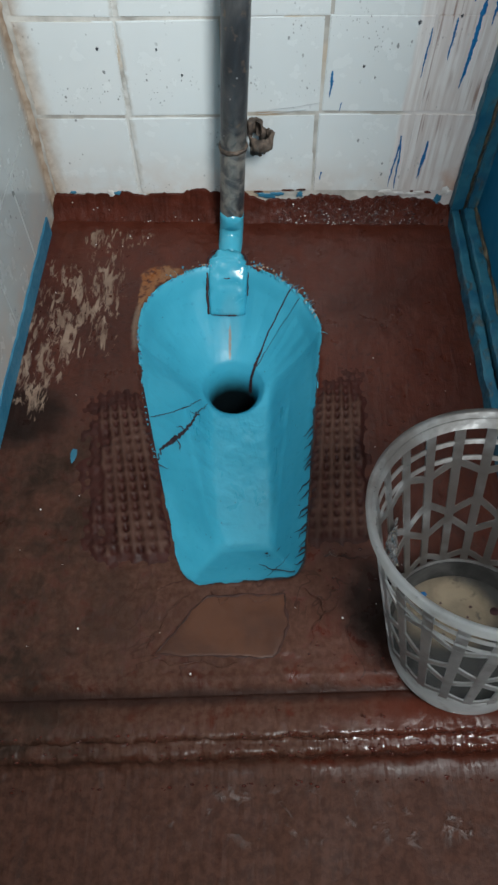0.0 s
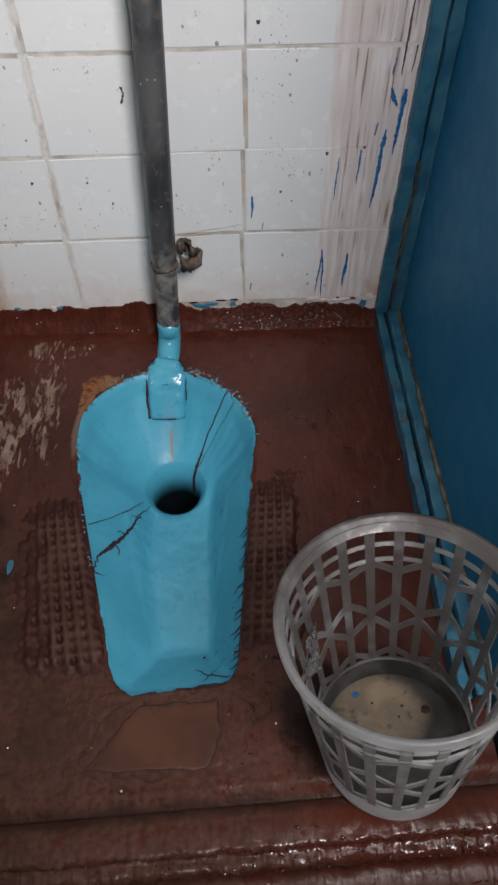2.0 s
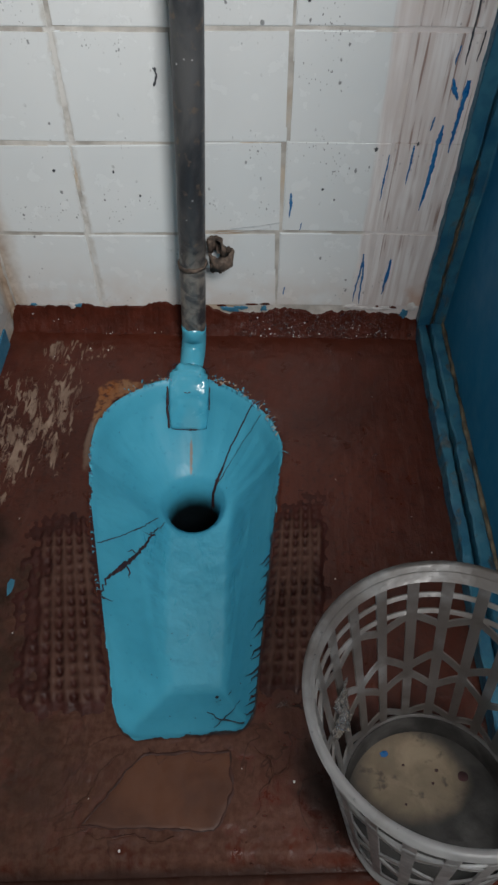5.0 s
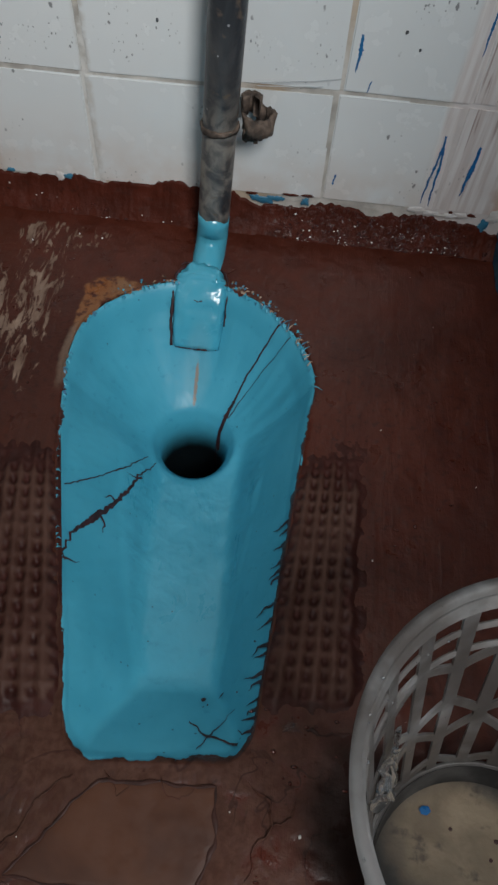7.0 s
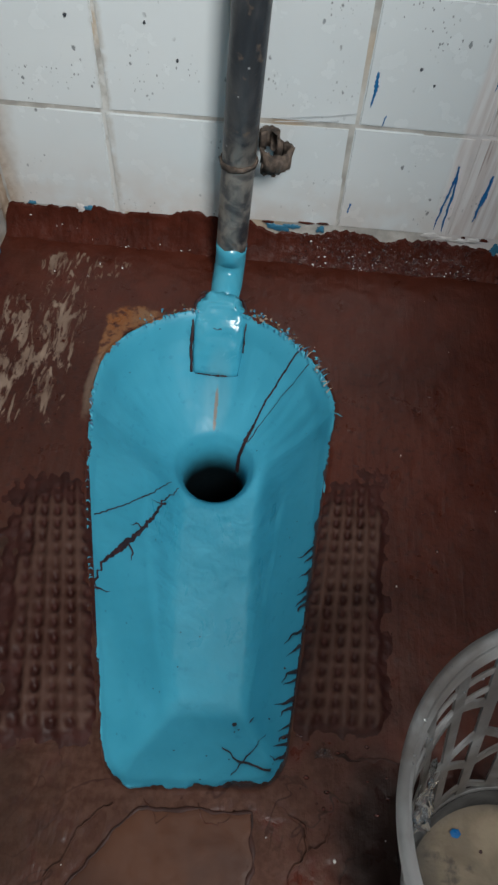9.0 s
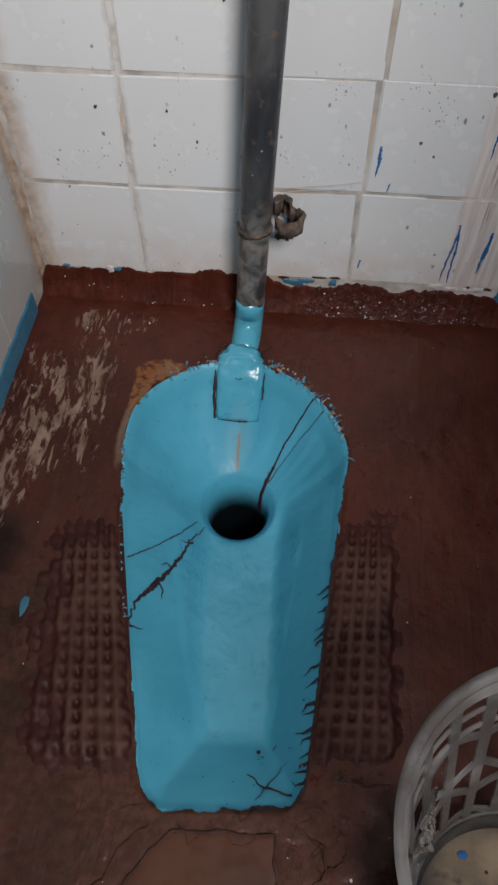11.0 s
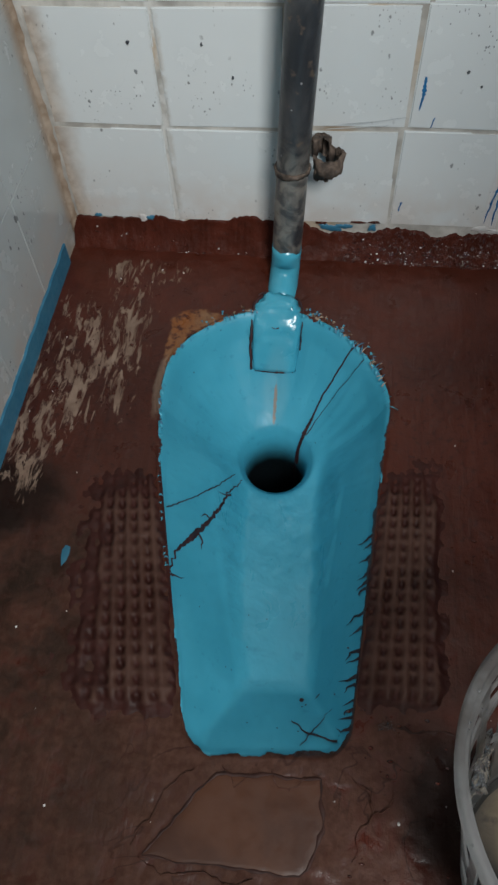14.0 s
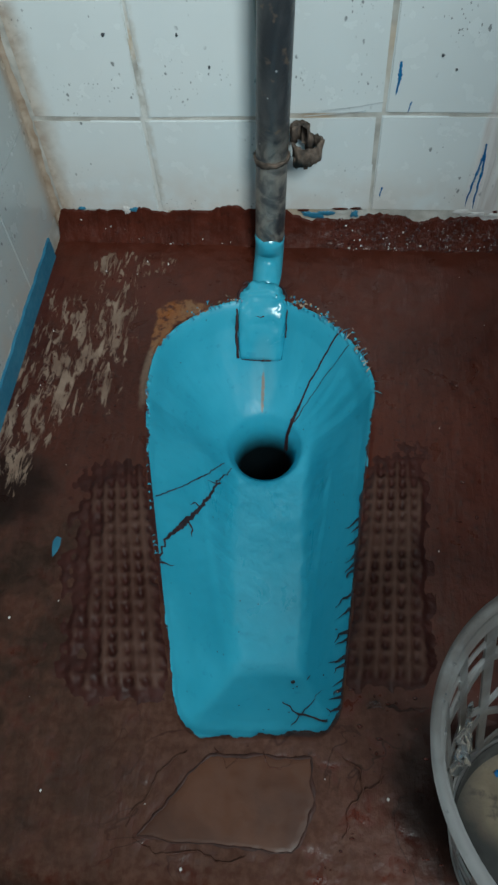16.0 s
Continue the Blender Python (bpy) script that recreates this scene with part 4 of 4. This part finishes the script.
def build_pool(name, corners, amp, mat, z, label, rim=None):
    """A flat film of paint between a few corners, with an uneven creeping edge."""
    n, verts, edge = 200, [], []
    arr = np.array(corners + corners[:1])
    run = np.r_[0, np.cumsum(np.linalg.norm(np.diff(arr, axis=0), axis=1))]
    centre = arr[:-1].mean(axis=0)
    for k in range(n):
        x, y = (np.interp(run[-1] * k / n, run, arr[:, c]) for c in (0, 1))
        f = noise.fractal(Vector((x, y, 0.4)) * 34, 1.1, 2.0, 3)
        way = Vector((x - centre[0], y - centre[1], 0)).normalized()
        edge.append(Vector((x, y, z)) + way * amp * f)
    mid = Vector((*centre, z))
    rings = (1.0, 0.95, 0.86, 0.6, 0.3)
    for r, q in enumerate(rings):
        verts += [mid.lerp(e, q) + Vector((0, 0, (-0.0006, 0.0, 0.0001, 0.0001, 0.0001)[r])) for e in edge]
    verts.append(mid + Vector((0, 0, 0.0002)))
    faces = grid_faces(len(rings), n, True) + [((len(rings) - 1) * n + k, (len(rings) - 1) * n + (k + 1) % n, len(verts) - 1) for k in range(n)]
    ob = tagged(mesh_object(name, verts, faces, mat), label, "paint spill")
    if rim:
        bead = []
        for k in range(n):
            e, o = edge[k], (edge[(k + 1) % n] - edge[k - 1]).normalized()
            side = Vector((o.y, -o.x, 0))
            w = rim * (0.3 + 2.2 * abs(noise.noise(e * 45)))
            bead += [e + side * w, e + Vector((0, 0, w * 0.6)), e - side * w]
        fr = []
        for k in range(n):
            m = (k + 1) % n
            fr += [(3 * k, 3 * k + 1, 3 * m + 1, 3 * m), (3 * k + 1, 3 * k + 2, 3 * m + 2, 3 * m + 1)]
        mesh_object("bead", [v + Vector((0, 0, 0.0004)) for v in bead], fr, M_BEAD, ob)
    return ob


build_pool("paint_pool", ((0.300, -0.7235), (0.397, -0.7215), (0.404, -0.762), (0.384, -0.7995), (0.318, -0.8010), (0.240, -0.7985)), 0.0064, M_PUDDLE, 0.0013, "smooth pooled film of red-brown paint with a dark edge", 0.0013)


for pts in (
    ((0.425, -0.712), (0.446, -0.726), (0.452, -0.744), (0.436, -0.760), (0.430, -0.785)),
    ((0.452, -0.744), (0.466, -0.735), (0.470, -0.722)),
    ((0.276, -0.722), (0.252, -0.742), (0.246, -0.762), (0.228, -0.790)),
    ((0.236, -0.800), (0.262, -0.812), (0.300, -0.806), (0.318, -0.815), (0.340, -0.808)),
    ((0.305, -0.716), (0.318, -0.734), (0.330, -0.722)),
    ((0.352, -0.716), (0.358, -0.730), (0.372, -0.732), (0.384, -0.720)),
):
    wrinkle(pts, 0.0017, "curled ridge of crept red paint on the floor", M_FLOOR)

# ---- cracks and chips in the blue paint ----
tree = mathutils.bvhtree.BVHTree.FromPolygons([v.co + base for v in bowl.data.vertices], [tuple(p.vertices) for p in bowl.data.polygons])


def on_bowl(x, y):
    hit, nor, _, _ = tree.ray_cast(Vector((x, y, 0.2)), Vector((0, 0, -1)))
    return (hit, nor) if hit else (Vector((x, y, 0)), Vector((0, 0, 1)))


def crack(points, widths, jag=0.0008, name="crack"):
    """A thin dark break in the paint, following the bowl from point to point of the plan."""
    pts = np.array(points)
    run = np.r_[0, np.cumsum(np.linalg.norm(np.diff(pts, axis=0), axis=1))]
    n = max(12, int(run[-1] / 0.0016))
    verts = []
    for k in range(n):
        a = run[-1] * k / (n - 1)
        x, y = np.interp(a, run, pts[:, 0]), np.interp(a, run, pts[:, 1])
        x += jag * 2.2 * noise.noise(Vector((a * 160, 1, points[0][0] * 40)))
        y += jag * 2.2 * noise.noise(Vector((a * 160, 5, points[0][1] * 40)))
        w = np.interp(k / (n - 1), np.linspace(0, 1, len(widths)), widths) * (0.6 + 0.8 * abs(noise.noise(Vector((a * 260, 2, 9)))))
        b = min(a + 0.002, run[-1])
        dx, dy = np.interp(b, run, pts[:, 0]) - np.interp(b - 0.004, run, pts[:, 0]), np.interp(b, run, pts[:, 1]) - np.interp(b - 0.004, run, pts[:, 1])
        side = Vector((-dy, dx, 0)).normalized() * w / 2
        for f in (-1, 0, 1):
            hit, nor = on_bowl(x + side.x * f, y + side.y * f)
            if nor.z < 0:
                nor = -nor
            verts.append(hit + nor * (0.0009 if f else 0.0012) - base)
    return mesh_object(name, verts, grid_faces(n, 3), M_CRACK, squat_pan)


crack([(0.4205, -0.1790), (0.4110, -0.1835), (0.4006, -0.1892), (0.3805, -0.2069), (0.3632, -0.2342), (0.3515, -0.2540), (0.3425, -0.2625)], (0.0034, 0.0030, 0.0034, 0.0036, 0.0050, 0.0085, 0.010), 0.0005)
crack([(0.4350, -0.1990), (0.4190, -0.2035), (0.4029, -0.2084), (0.3890, -0.2185), (0.3749, -0.2301), (0.3620, -0.2450)], (0.0018, 0.001, 0.0015, 0.0010, 0.0016, 0.0020), 0.0005)
crack([(0.2005, -0.4425), (0.2110, -0.424), (0.2223, -0.4056), (0.2340, -0.383), (0.2465, -0.3615), (0.2640, -0.3241)], (0.002, 0.0016, 0.0014, 0.0018, 0.0015, 0.0013), 0.0006)
crack([(0.2744, -0.3264), (0.2690, -0.340), (0.2606, -0.3583), (0.2528, -0.3943), (0.2430, -0.428), (0.2335, -0.4557), (0.2196, -0.4925), (0.2179, -0.5148), (0.2205, -0.5405)], (0.0014, 0.0018, 0.0038, 0.0044, 0.0056, 0.0095, 0.0034, 0.0024, 0.0014), 0.0013)
for tip in (((0.262, -0.362), (0.254, -0.370), (0.247, -0.371)), ((0.236, -0.450), (0.243, -0.461), (0.242, -0.472)), ((0.247, -0.420), (0.240, -0.417), (0.233, -0.424))):
    crack(tip, (0.0045, 0.0026, 0.0005), 0.0012)
crack([(0.2208, -0.5275), (0.2270, -0.525), (0.2326, -0.522)], (0.0055, 0.0022, 0.0006))
crack([(0.3678, -0.6620), (0.3760, -0.667), (0.3838, -0.6747), (0.4000, -0.678), (0.4148, -0.6809)], (0.0022, 0.0020, 0.0036, 0.0030, 0.0036))
crack([(0.3785, -0.6903), (0.3860, -0.679), (0.3924, -0.6686), (0.4093, -0.6469)], (0.0012, 0.0018, 0.0012, 0.0006))
for x, y, r in ((0.3785, -0.634, 0.0036), (0.3830, -0.640, 0.0014), (0.3790, -0.643, 0.0011)):
    crack([(x - r * 0.5, y - r * 0.5), (x + r * 0.5, y + r * 0.5)], (r * 1.2, r * 2.2, r * 1.2), 0.0002, "chip")
crack([(0.3940, -0.631), (0.3985, -0.6255)], (0.0010, 0.0022, 0.0008), 0.0003, "chip")

rs = random.Random(8)
for at in (0.372, 0.383, 0.398, 0.415, 0.430, 0.437, 0.462, 0.480, 0.505, 0.513, 0.531, 0.540, 0.553, 0.562, 0.570, 0.578):
    s = at - 0.025 + rs.uniform(-0.003, 0.003)
    u0, long = half_width(s) - 0.007, rs.choice((0.003, 0.006, 0.008, 0.013)) * rs.uniform(0.7, 1.1)
    a, b, c = pan_xy(u0 + 0.006, s), pan_xy(u0 - 0.5 * long, s + rs.uniform(-0.002, 0.003)), pan_xy(u0 - long, s + rs.uniform(-0.002, 0.006))
    crack([tuple(a), tuple(b), tuple(c)], (rs.uniform(0.006, 0.011), rs.uniform(0.002, 0.004), 0.0006), 0.001, "brush_stroke")
for k in range(22):
    g = rs.choice((rs.randrange(40, 120), rs.randrange(55, 105)))
    p, q = pan_point(g, 0.004), pan_point(g, 0.012)
    out = Vector((p.x - q.x, p.y - q.y)).normalized()
    out.rotate(Matrix.Rotation(rs.uniform(-0.9, 0.9), 2))
    a, long, w = Vector((p.x, p.y)) - out * 0.002, rs.uniform(0.005, 0.018), rs.uniform(0.0003, 0.0010)
    side = Vector((-out.y, out.x)) * w
    mid = a + out * long * 0.5
    end = a + out * long
    verts = [Vector((*(a - side), 0.0005)), Vector((*(a + side), 0.0005)), Vector((*(mid + side * 1.3), 0.0034)), Vector((*(mid - side * 0.8), 0.0034)), Vector((*end, 0.003))]
    mesh_object("brush_stroke", [v - base for v in verts], [(0, 1, 2, 3), (3, 2, 4)], rs.choice((M_BLUE, M_STRIP, M_MORTAR)), squat_pan)

for k in range(120):
    g = rs.choice((rs.randrange(420, 700), rs.randrange(560, 719), rs.randrange(5, 110)))
    p, q = pan_point(g, 0.003), pan_point(g, 0.012)
    out = Vector((p.x - q.x, p.y - q.y)).normalized()
    out.rotate(Matrix.Rotation(rs.uniform(-1.2, 1.2), 2))
    long, w = rs.uniform(0.002, 0.006), rs.uniform(0.0005, 0.0016)
    a = Vector((p.x, p.y)) - out * 0.003
    side = Vector((-out.y, out.x)) * w
    mid, end = a + out * long * 0.55, a + out * long
    verts = [Vector((*(a - side), -0.001)), Vector((*(a + side), -0.001)), Vector((*(mid + side), 0.0034)), Vector((*(mid - side), 0.0032)), Vector((*(end + side * 0.4), 0.0029)), Vector((*(end - side * 0.3), 0.0027))]
    mesh_object("paint_smear", [v - base for v in verts], [(0, 1, 2, 3), (3, 2, 4, 5)], M_BLUE if k % 4 else M_STRIP, squat_pan)

# ragged smears of old paint and mortar round the back of the rim
for k in range(110):
    g = rs.choice((rs.randrange(18, 92), rs.randrange(24, 60), rs.randrange(670, 712)))
    p, q = pan_point(g, 0.002), pan_point(g, 0.012)
    out = Vector((p.x - q.x, p.y - q.y)).normalized()
    turn = Vector(out)
    turn.rotate(Matrix.Rotation(rs.uniform(-1.3, 1.3), 2))
    c = Vector((p.x, p.y)) + out * (0.001 + 0.013 * rs.random() ** 1.6)
    long, w = rs.uniform(0.002, 0.0065), rs.uniform(0.0006, 0.0020)
    side = Vector((-turn.y, turn.x)) * w
    z = 0.0021 + 0.0008 * rs.random()
    verts = [Vector((*(c - turn * long * 0.5), z - 0.0016)), Vector((*(c - side), z)), Vector((*(c + turn * long * 0.6), z - 0.0014)), Vector((*(c + side * 1.2), z)), Vector((*c, z + 0.0007))]
    mesh_object("paint_smear", [v - base for v in verts], [(0, 1, 4), (1, 2, 4), (2, 3, 4), (3, 0, 4)], rs.choice((M_BLUE, M_STRIP, M_MORTAR, M_MORTAR, M_DIRT)), squat_pan)

# ---- drips and daubs of paint on the back wall ----


def drip(points, name="paint_drip", mat=None):
    """A run of paint on the tiles; points of x, z and width."""
    n, verts = 40, []
    arr = np.array(points)
    at = np.linspace(0, 1, len(points))
    for k in range(n):
        t = k / (n - 1)
        x, z, w = (np.interp(t, at, arr[:, c]) for c in range(3))
        w *= 0.55 + 1.1 * abs(noise.noise(Vector((x * 30, z * 190, 3))))
        w *= min(1, 0.5 + 6 * t, 0.4 + 5 * (1 - t))
        x += 0.0012 * noise.noise(Vector((x, z * 110, 1)))
        verts += [(x - w / 2, -0.0003, z), (x - w / 4, -0.0013, z), (x + w / 4, -0.0013, z), (x + w / 2, -0.0003, z)]
    return mesh_object(name, verts, grid_faces(n, 4), mat or M_DRIP, wall_back)


for run in (
    ((0.590, 0.166, 0.004), (0.594, 0.122, 0.004), (0.595, 0.064, 0.003)),
    ((0.590, 0.150, 0.004), (0.587, 0.109, 0.003), (0.584, 0.067, 0.002)),
    ((0.636, 0.157, 0.006), (0.634, 0.121, 0.007), (0.632, 0.085, 0.003)),
    ((0.669, 0.380, 0.006), (0.667, 0.335, 0.008), (0.666, 0.292, 0.008), (0.661, 0.247, 0.003)),
    ((0.689, 0.440, 0.010), (0.688, 0.406, 0.008), (0.686, 0.376, 0.006), (0.685, 0.340, 0.003)),
    ((0.668, 0.442, 0.005), (0.673, 0.426, 0.009), (0.680, 0.414, 0.004)),
):
    drip(run)
for run in (
    ((0.603, 0.336, 0.002), (0.602, 0.303, 0.003), (0.600, 0.263, 0.0025)),
    ((0.636, 0.350, 0.003), (0.635, 0.322, 0.004), (0.634, 0.290, 0.003)),
    ((0.655, 0.391, 0.003), (0.653, 0.371, 0.003)),
    ((0.668, 0.482, 0.003), (0.665, 0.459, 0.003)),
    ((0.466, 0.272, 0.004), (0.467, 0.250, 0.005), (0.466, 0.230, 0.003)),
    ((0.466, 0.096, 0.004), (0.465, 0.080, 0.002)),
    ((0.487, 0.222, 0.002), (0.484, 0.208, 0.002)),
):
    drip(run)
for run in (((0.682, 0.62, 0.002), (0.680, 0.554, 0.002), (0.679, 0.492, 0.003), (0.678, 0.459, 0.002)), ((0.695, 0.500, 0.003), (0.692, 0.463, 0.002)), ((0.279, 0.448, 0.006), (0.281, 0.438, 0.002), (0.277, 0.424, 0.005))):
    drip(run, "dark_streak", M_DARK)


def daub(x, z, rx, rz, mat, seed, name="paint_daub"):
    """A ragged patch of paint on the tiles."""
    ring = []
    for k in range(40):
        g = 2 * math.pi * k / 40
        f = 1 + 0.55 * noise.fractal(Vector((math.cos(g) * 1.4, math.sin(g) * 1.4, seed)), 0.7, 2.2, 4)
        ring.append(Vector((x + rx * f * math.cos(g), -0.0004, z + rz * f * math.sin(g))))
    inner = [Vector((x, -0.0016, z)).lerp(v, 0.8) + Vector((0, -0.0008, 0)) for v in ring]
    verts = ring + inner + [Vector((x, -0.0018, z))]
    faces = grid_faces(2, 40, True) + [(40 + k, 40 + (k + 1) % 40, 80) for k in range(40)]
    return mesh_object(name, verts, faces, mat, wall_back)


for x, z, rx, rz in ((0.372, 0.046, 0.016, 0.006), (0.392, 0.049, 0.012, 0.004), (0.432, 0.049, 0.006, 0.006), (0.677, 0.044, 0.007, 0.009), (0.108, 0.046, 0.007, 0.004), (0.030, 0.046, 0.006, 0.003)):
    daub(x, z, rx, rz, M_STRIP, x * 31)
for x, z, rx, rz in ((0.583, 0.056, 0.012, 0.005), (0.604, 0.054, 0.012, 0.004), (0.626, 0.053, 0.012, 0.004), (0.646, 0.055, 0.012, 0.005), (0.098, 0.044, 0.007, 0.007), (0.688, 0.058, 0.009, 0.010)):
    daub(x, z, rx, rz, M_WHITE, x * 57)
for x, z, rx, rz in ((0.655, 0.057, 0.008, 0.003), (0.628, 0.058, 0.003, 0.002), (0.41, 0.057, 0.012, 0.002), (0.435, 0.058, 0.008, 0.002), (0.36, 0.053, 0.008, 0.002)):
    daub(x, z, rx, rz, M_COVE, x * 77)


for x, z, r in ((0.583, 0.343, 0.0030), (0.513, 0.279, 0.0022), (0.532, 0.262, 0.0016), (0.474, 0.530, 0.0030), (0.640, 0.352, 0.0024), (0.240, 0.262, 0.0020), (0.118, 0.300, 0.0026), (0.205, 0.300, 0.0018)):
    daub(x, z, r * 0.8, r, M_DARK, x * 91, "dark_spot")
M_THREAD = plain("grey_dusty_thread", (0.40, 0.42, 0.44), (0.52, 0.54, 0.56), 40, (0.7, 0.9), 0.0005)
for rows in (((0.352, -0.012, 0.212), (0.385, -0.004, 0.2115), (0.420, -0.0022, 0.2150), (0.452, -0.0018, 0.2215)), ((0.356, -0.012, 0.208), (0.400, -0.003, 0.2065), (0.432, -0.0018, 0.2100))):
    line = resample(rows, 24)
    tube("cobweb", [Vector(p) - kp for p in line], [0.0004] * 24, M_THREAD, clamp, 6)


def paint_grains(name, count, place, label, seed):
    """Tiny glossy grains in thick red paint."""
    r0, verts, faces = random.Random(seed), [], []
    up = 0.4472
    shape = [Vector((0, 0, 1))] + [Vector((0.8944 * math.cos(k * 1.2566), 0.8944 * math.sin(k * 1.2566), up)) for k in range(5)]
    shape += [Vector((0.8944 * math.cos(k * 1.2566 + 0.6283), 0.8944 * math.sin(k * 1.2566 + 0.6283), -up)) for k in range(5)] + [Vector((0, 0, -1))]
    tri = []
    for k in range(5):
        m = (k + 1) % 5
        tri += [(0, 1 + k, 1 + m), (1 + k, 6 + k, 1 + m), (1 + m, 6 + k, 6 + m), (6 + k, 11, 6 + m)]
    for k in range(count):
        c, r = place(r0), 0.0007 + 0.0013 * r0.random() ** 2
        sx, sy = r0.uniform(0.8, 2.4), r0.uniform(0.7, 1.3)
        m = len(verts)
        verts += [c + Vector((v.x * r * sx, v.y * r * sy, v.z * r)) for v in shape]
        faces += [(m + a, m + b, m + c2) for a, b, c2 in tri]
    return tagged(mesh_object(name, verts, faces, M_GRAIN), label, "paint grains", kind="stuff")


def on_cove(r0):
    x = r0.uniform(0.40, 0.665) if r0.random() < 0.75 else r0.uniform(0.0, 0.70)
    t = r0.random() ** 1.5 * 0.7
    return Vector((x, -0.021 * (1 - t) ** 1.6 - 0.0006, 0.042 * t))


def on_nosing(r0):
    x = 0.75 * (1 - r0.random() ** 1.7 * 0.98)
    y, z = r0.choice(((-0.8865, -0.0090), (-0.8895, -0.0125), (-0.8975, -0.0285), (-0.9035, -0.0300), (-0.9065, -0.0325), (-0.935, -0.0685)))
    return Vector((x, y + r0.gauss(0, 0.0018) + FRONT_SLANT * (x - 0.36), z + 0.0006))


def on_floor(r0):
    x, y = r0.choice(((0.44, -0.645), (0.455, -0.66), (0.50, -0.70), (0.43, -0.80), (0.52, -0.82), (0.06, -0.22), (0.11, -0.30), (0.12, -0.10), (0.60, -0.25), (0.58, -0.42)))
    return Vector((x + r0.gauss(0, 0.022), y + r0.gauss(0, 0.03), 0.0006))


paint_grains("paint_grains", 330, on_cove, "tiny wet grains in the red paint of the cove", 3)
paint_grains("paint_grains", 420, on_nosing, "tiny wet grains along the nosing of the step", 4)
paint_grains("paint_grains", 110, on_floor, "tiny wet grains in the red floor paint", 6)


def build_specks():
    """Tiny dried drops of pale paint strewn over the red floor, and pale painted glints on the cove."""
    verts, faces, r0 = [], [], random.Random(21)
    while len(verts) < 7 * 34:
        x, y = r0.uniform(0.0, 0.70), -0.03 - 0.80 * r0.random()
        u = (Vector((x, y)) - PAN_BACK).dot(ACROSS)
        d = (Vector((x, y)) - PAN_BACK).dot(AHEAD)
        if 0 < d < PAN_LONG and abs(u) < half_width(d) + 0.01:
            continue
        r = 0.0005 + 0.0011 * r0.random() ** 3
        m = len(verts)
        verts += [(x + r * math.cos(k * 1.047), y + r * 1.2 * math.sin(k * 1.047), -0.0005) for k in range(6)] + [(x, y, 0.0026 + r * 0.5)]
        faces += [(m + k, m + (k + 1) % 6, m + 6) for k in range(6)]
    # pale specks stand in for wet glints, most at the right of the cove
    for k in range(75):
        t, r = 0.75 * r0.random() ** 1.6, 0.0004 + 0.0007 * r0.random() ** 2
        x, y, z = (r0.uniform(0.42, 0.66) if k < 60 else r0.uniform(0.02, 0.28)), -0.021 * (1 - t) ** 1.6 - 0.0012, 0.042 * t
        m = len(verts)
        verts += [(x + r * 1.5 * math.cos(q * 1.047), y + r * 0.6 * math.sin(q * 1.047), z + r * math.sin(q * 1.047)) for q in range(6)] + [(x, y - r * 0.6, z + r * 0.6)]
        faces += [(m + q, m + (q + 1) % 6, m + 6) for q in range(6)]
    return mesh_object("paint_specks_glints", verts, faces, M_WHITE)


tagged(build_specks(), "tiny pale drops of dried paint on the floor and pale painted glints on the cove", "paint specks", kind="stuff")
blue_spot = tagged(mesh_object("paint_spot", [(0.098 + 0.0045 * math.cos(k * 0.9) * (1 + 0.3 * (k % 2)), -0.517 + 0.010 * math.sin(k * 0.9) * (1 + 0.25 * (k % 3)), 0.0008) for k in range(7)] + [(0.097, -0.517, 0.0014)], [(k, (k + 1) % 7, 7) for k in range(7)], M_RAIL), "blue paint spot on the red floor", "paint spot")

# ---- wall tiles, one object each ----


def tile_mesh(mat):
    bm = box(bmesh.new(), -P / 2 + 0.0022, P / 2 - 0.0022, 0.0, 0.006, -P / 2 + 0.0022, P / 2 - 0.0022)
    edges = [e for e in bm.edges if all(v.co.y < 0.001 for v in e.verts)]
    bmesh.ops.bevel(bm, geom=edges, offset=0.0016, segments=2, affect="EDGES")
    me = bpy.data.meshes.new("tile")
    bm.to_mesh(me)
    bm.free()
    me.materials.append(mat)
    me.shade_smooth()
    me.set_sharp_from_angle(angle=radians(50))
    return me


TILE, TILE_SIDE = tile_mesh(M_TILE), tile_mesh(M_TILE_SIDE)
rnd = random.Random(4)


def lay_tile(parent, m, sx=1.0, sz=1.0, data=TILE):
    ob = new("tile", data)
    ob.parent = parent
    ob.matrix_basis = m @ pose(0, rnd.uniform(0, 0.0007), 0, rnd.uniform(-0.25, 0.25), rnd.uniform(-0.3, 0.3), rnd.uniform(-0.25, 0.25)) @ Matrix.Diagonal((sx, 1, sz, 1))


# the courses climb a little towards the partition; height of the first joint and its slope for each column
COURSE = ((0.1905, 0.3), (0.1935, 1.4), (0.2005, 1.6), (0.2045, 0.5), (0.2060, 0.2))
PITCH = 0.1495
for row in range(16):
    for col, (first, rise) in enumerate(COURSE):
        sx = 1.0 if col < 4 else 0.8
        calm = 1.0 if row < 2 else 0.55
        z0 = 0.1905 + (first - 0.1905) * calm + 0.001 * (row > 1) + PITCH * (row - 1)
        lean = 0.0025 if row > 1 else 0.0 if row else -0.0025
        lay_tile(wall_back, pose(-0.002 + P * col + P * sx / 2 + lean, 0, z0 + PITCH / 2, 0, -rise * calm), sx, PITCH / P)
    for col in range(12):
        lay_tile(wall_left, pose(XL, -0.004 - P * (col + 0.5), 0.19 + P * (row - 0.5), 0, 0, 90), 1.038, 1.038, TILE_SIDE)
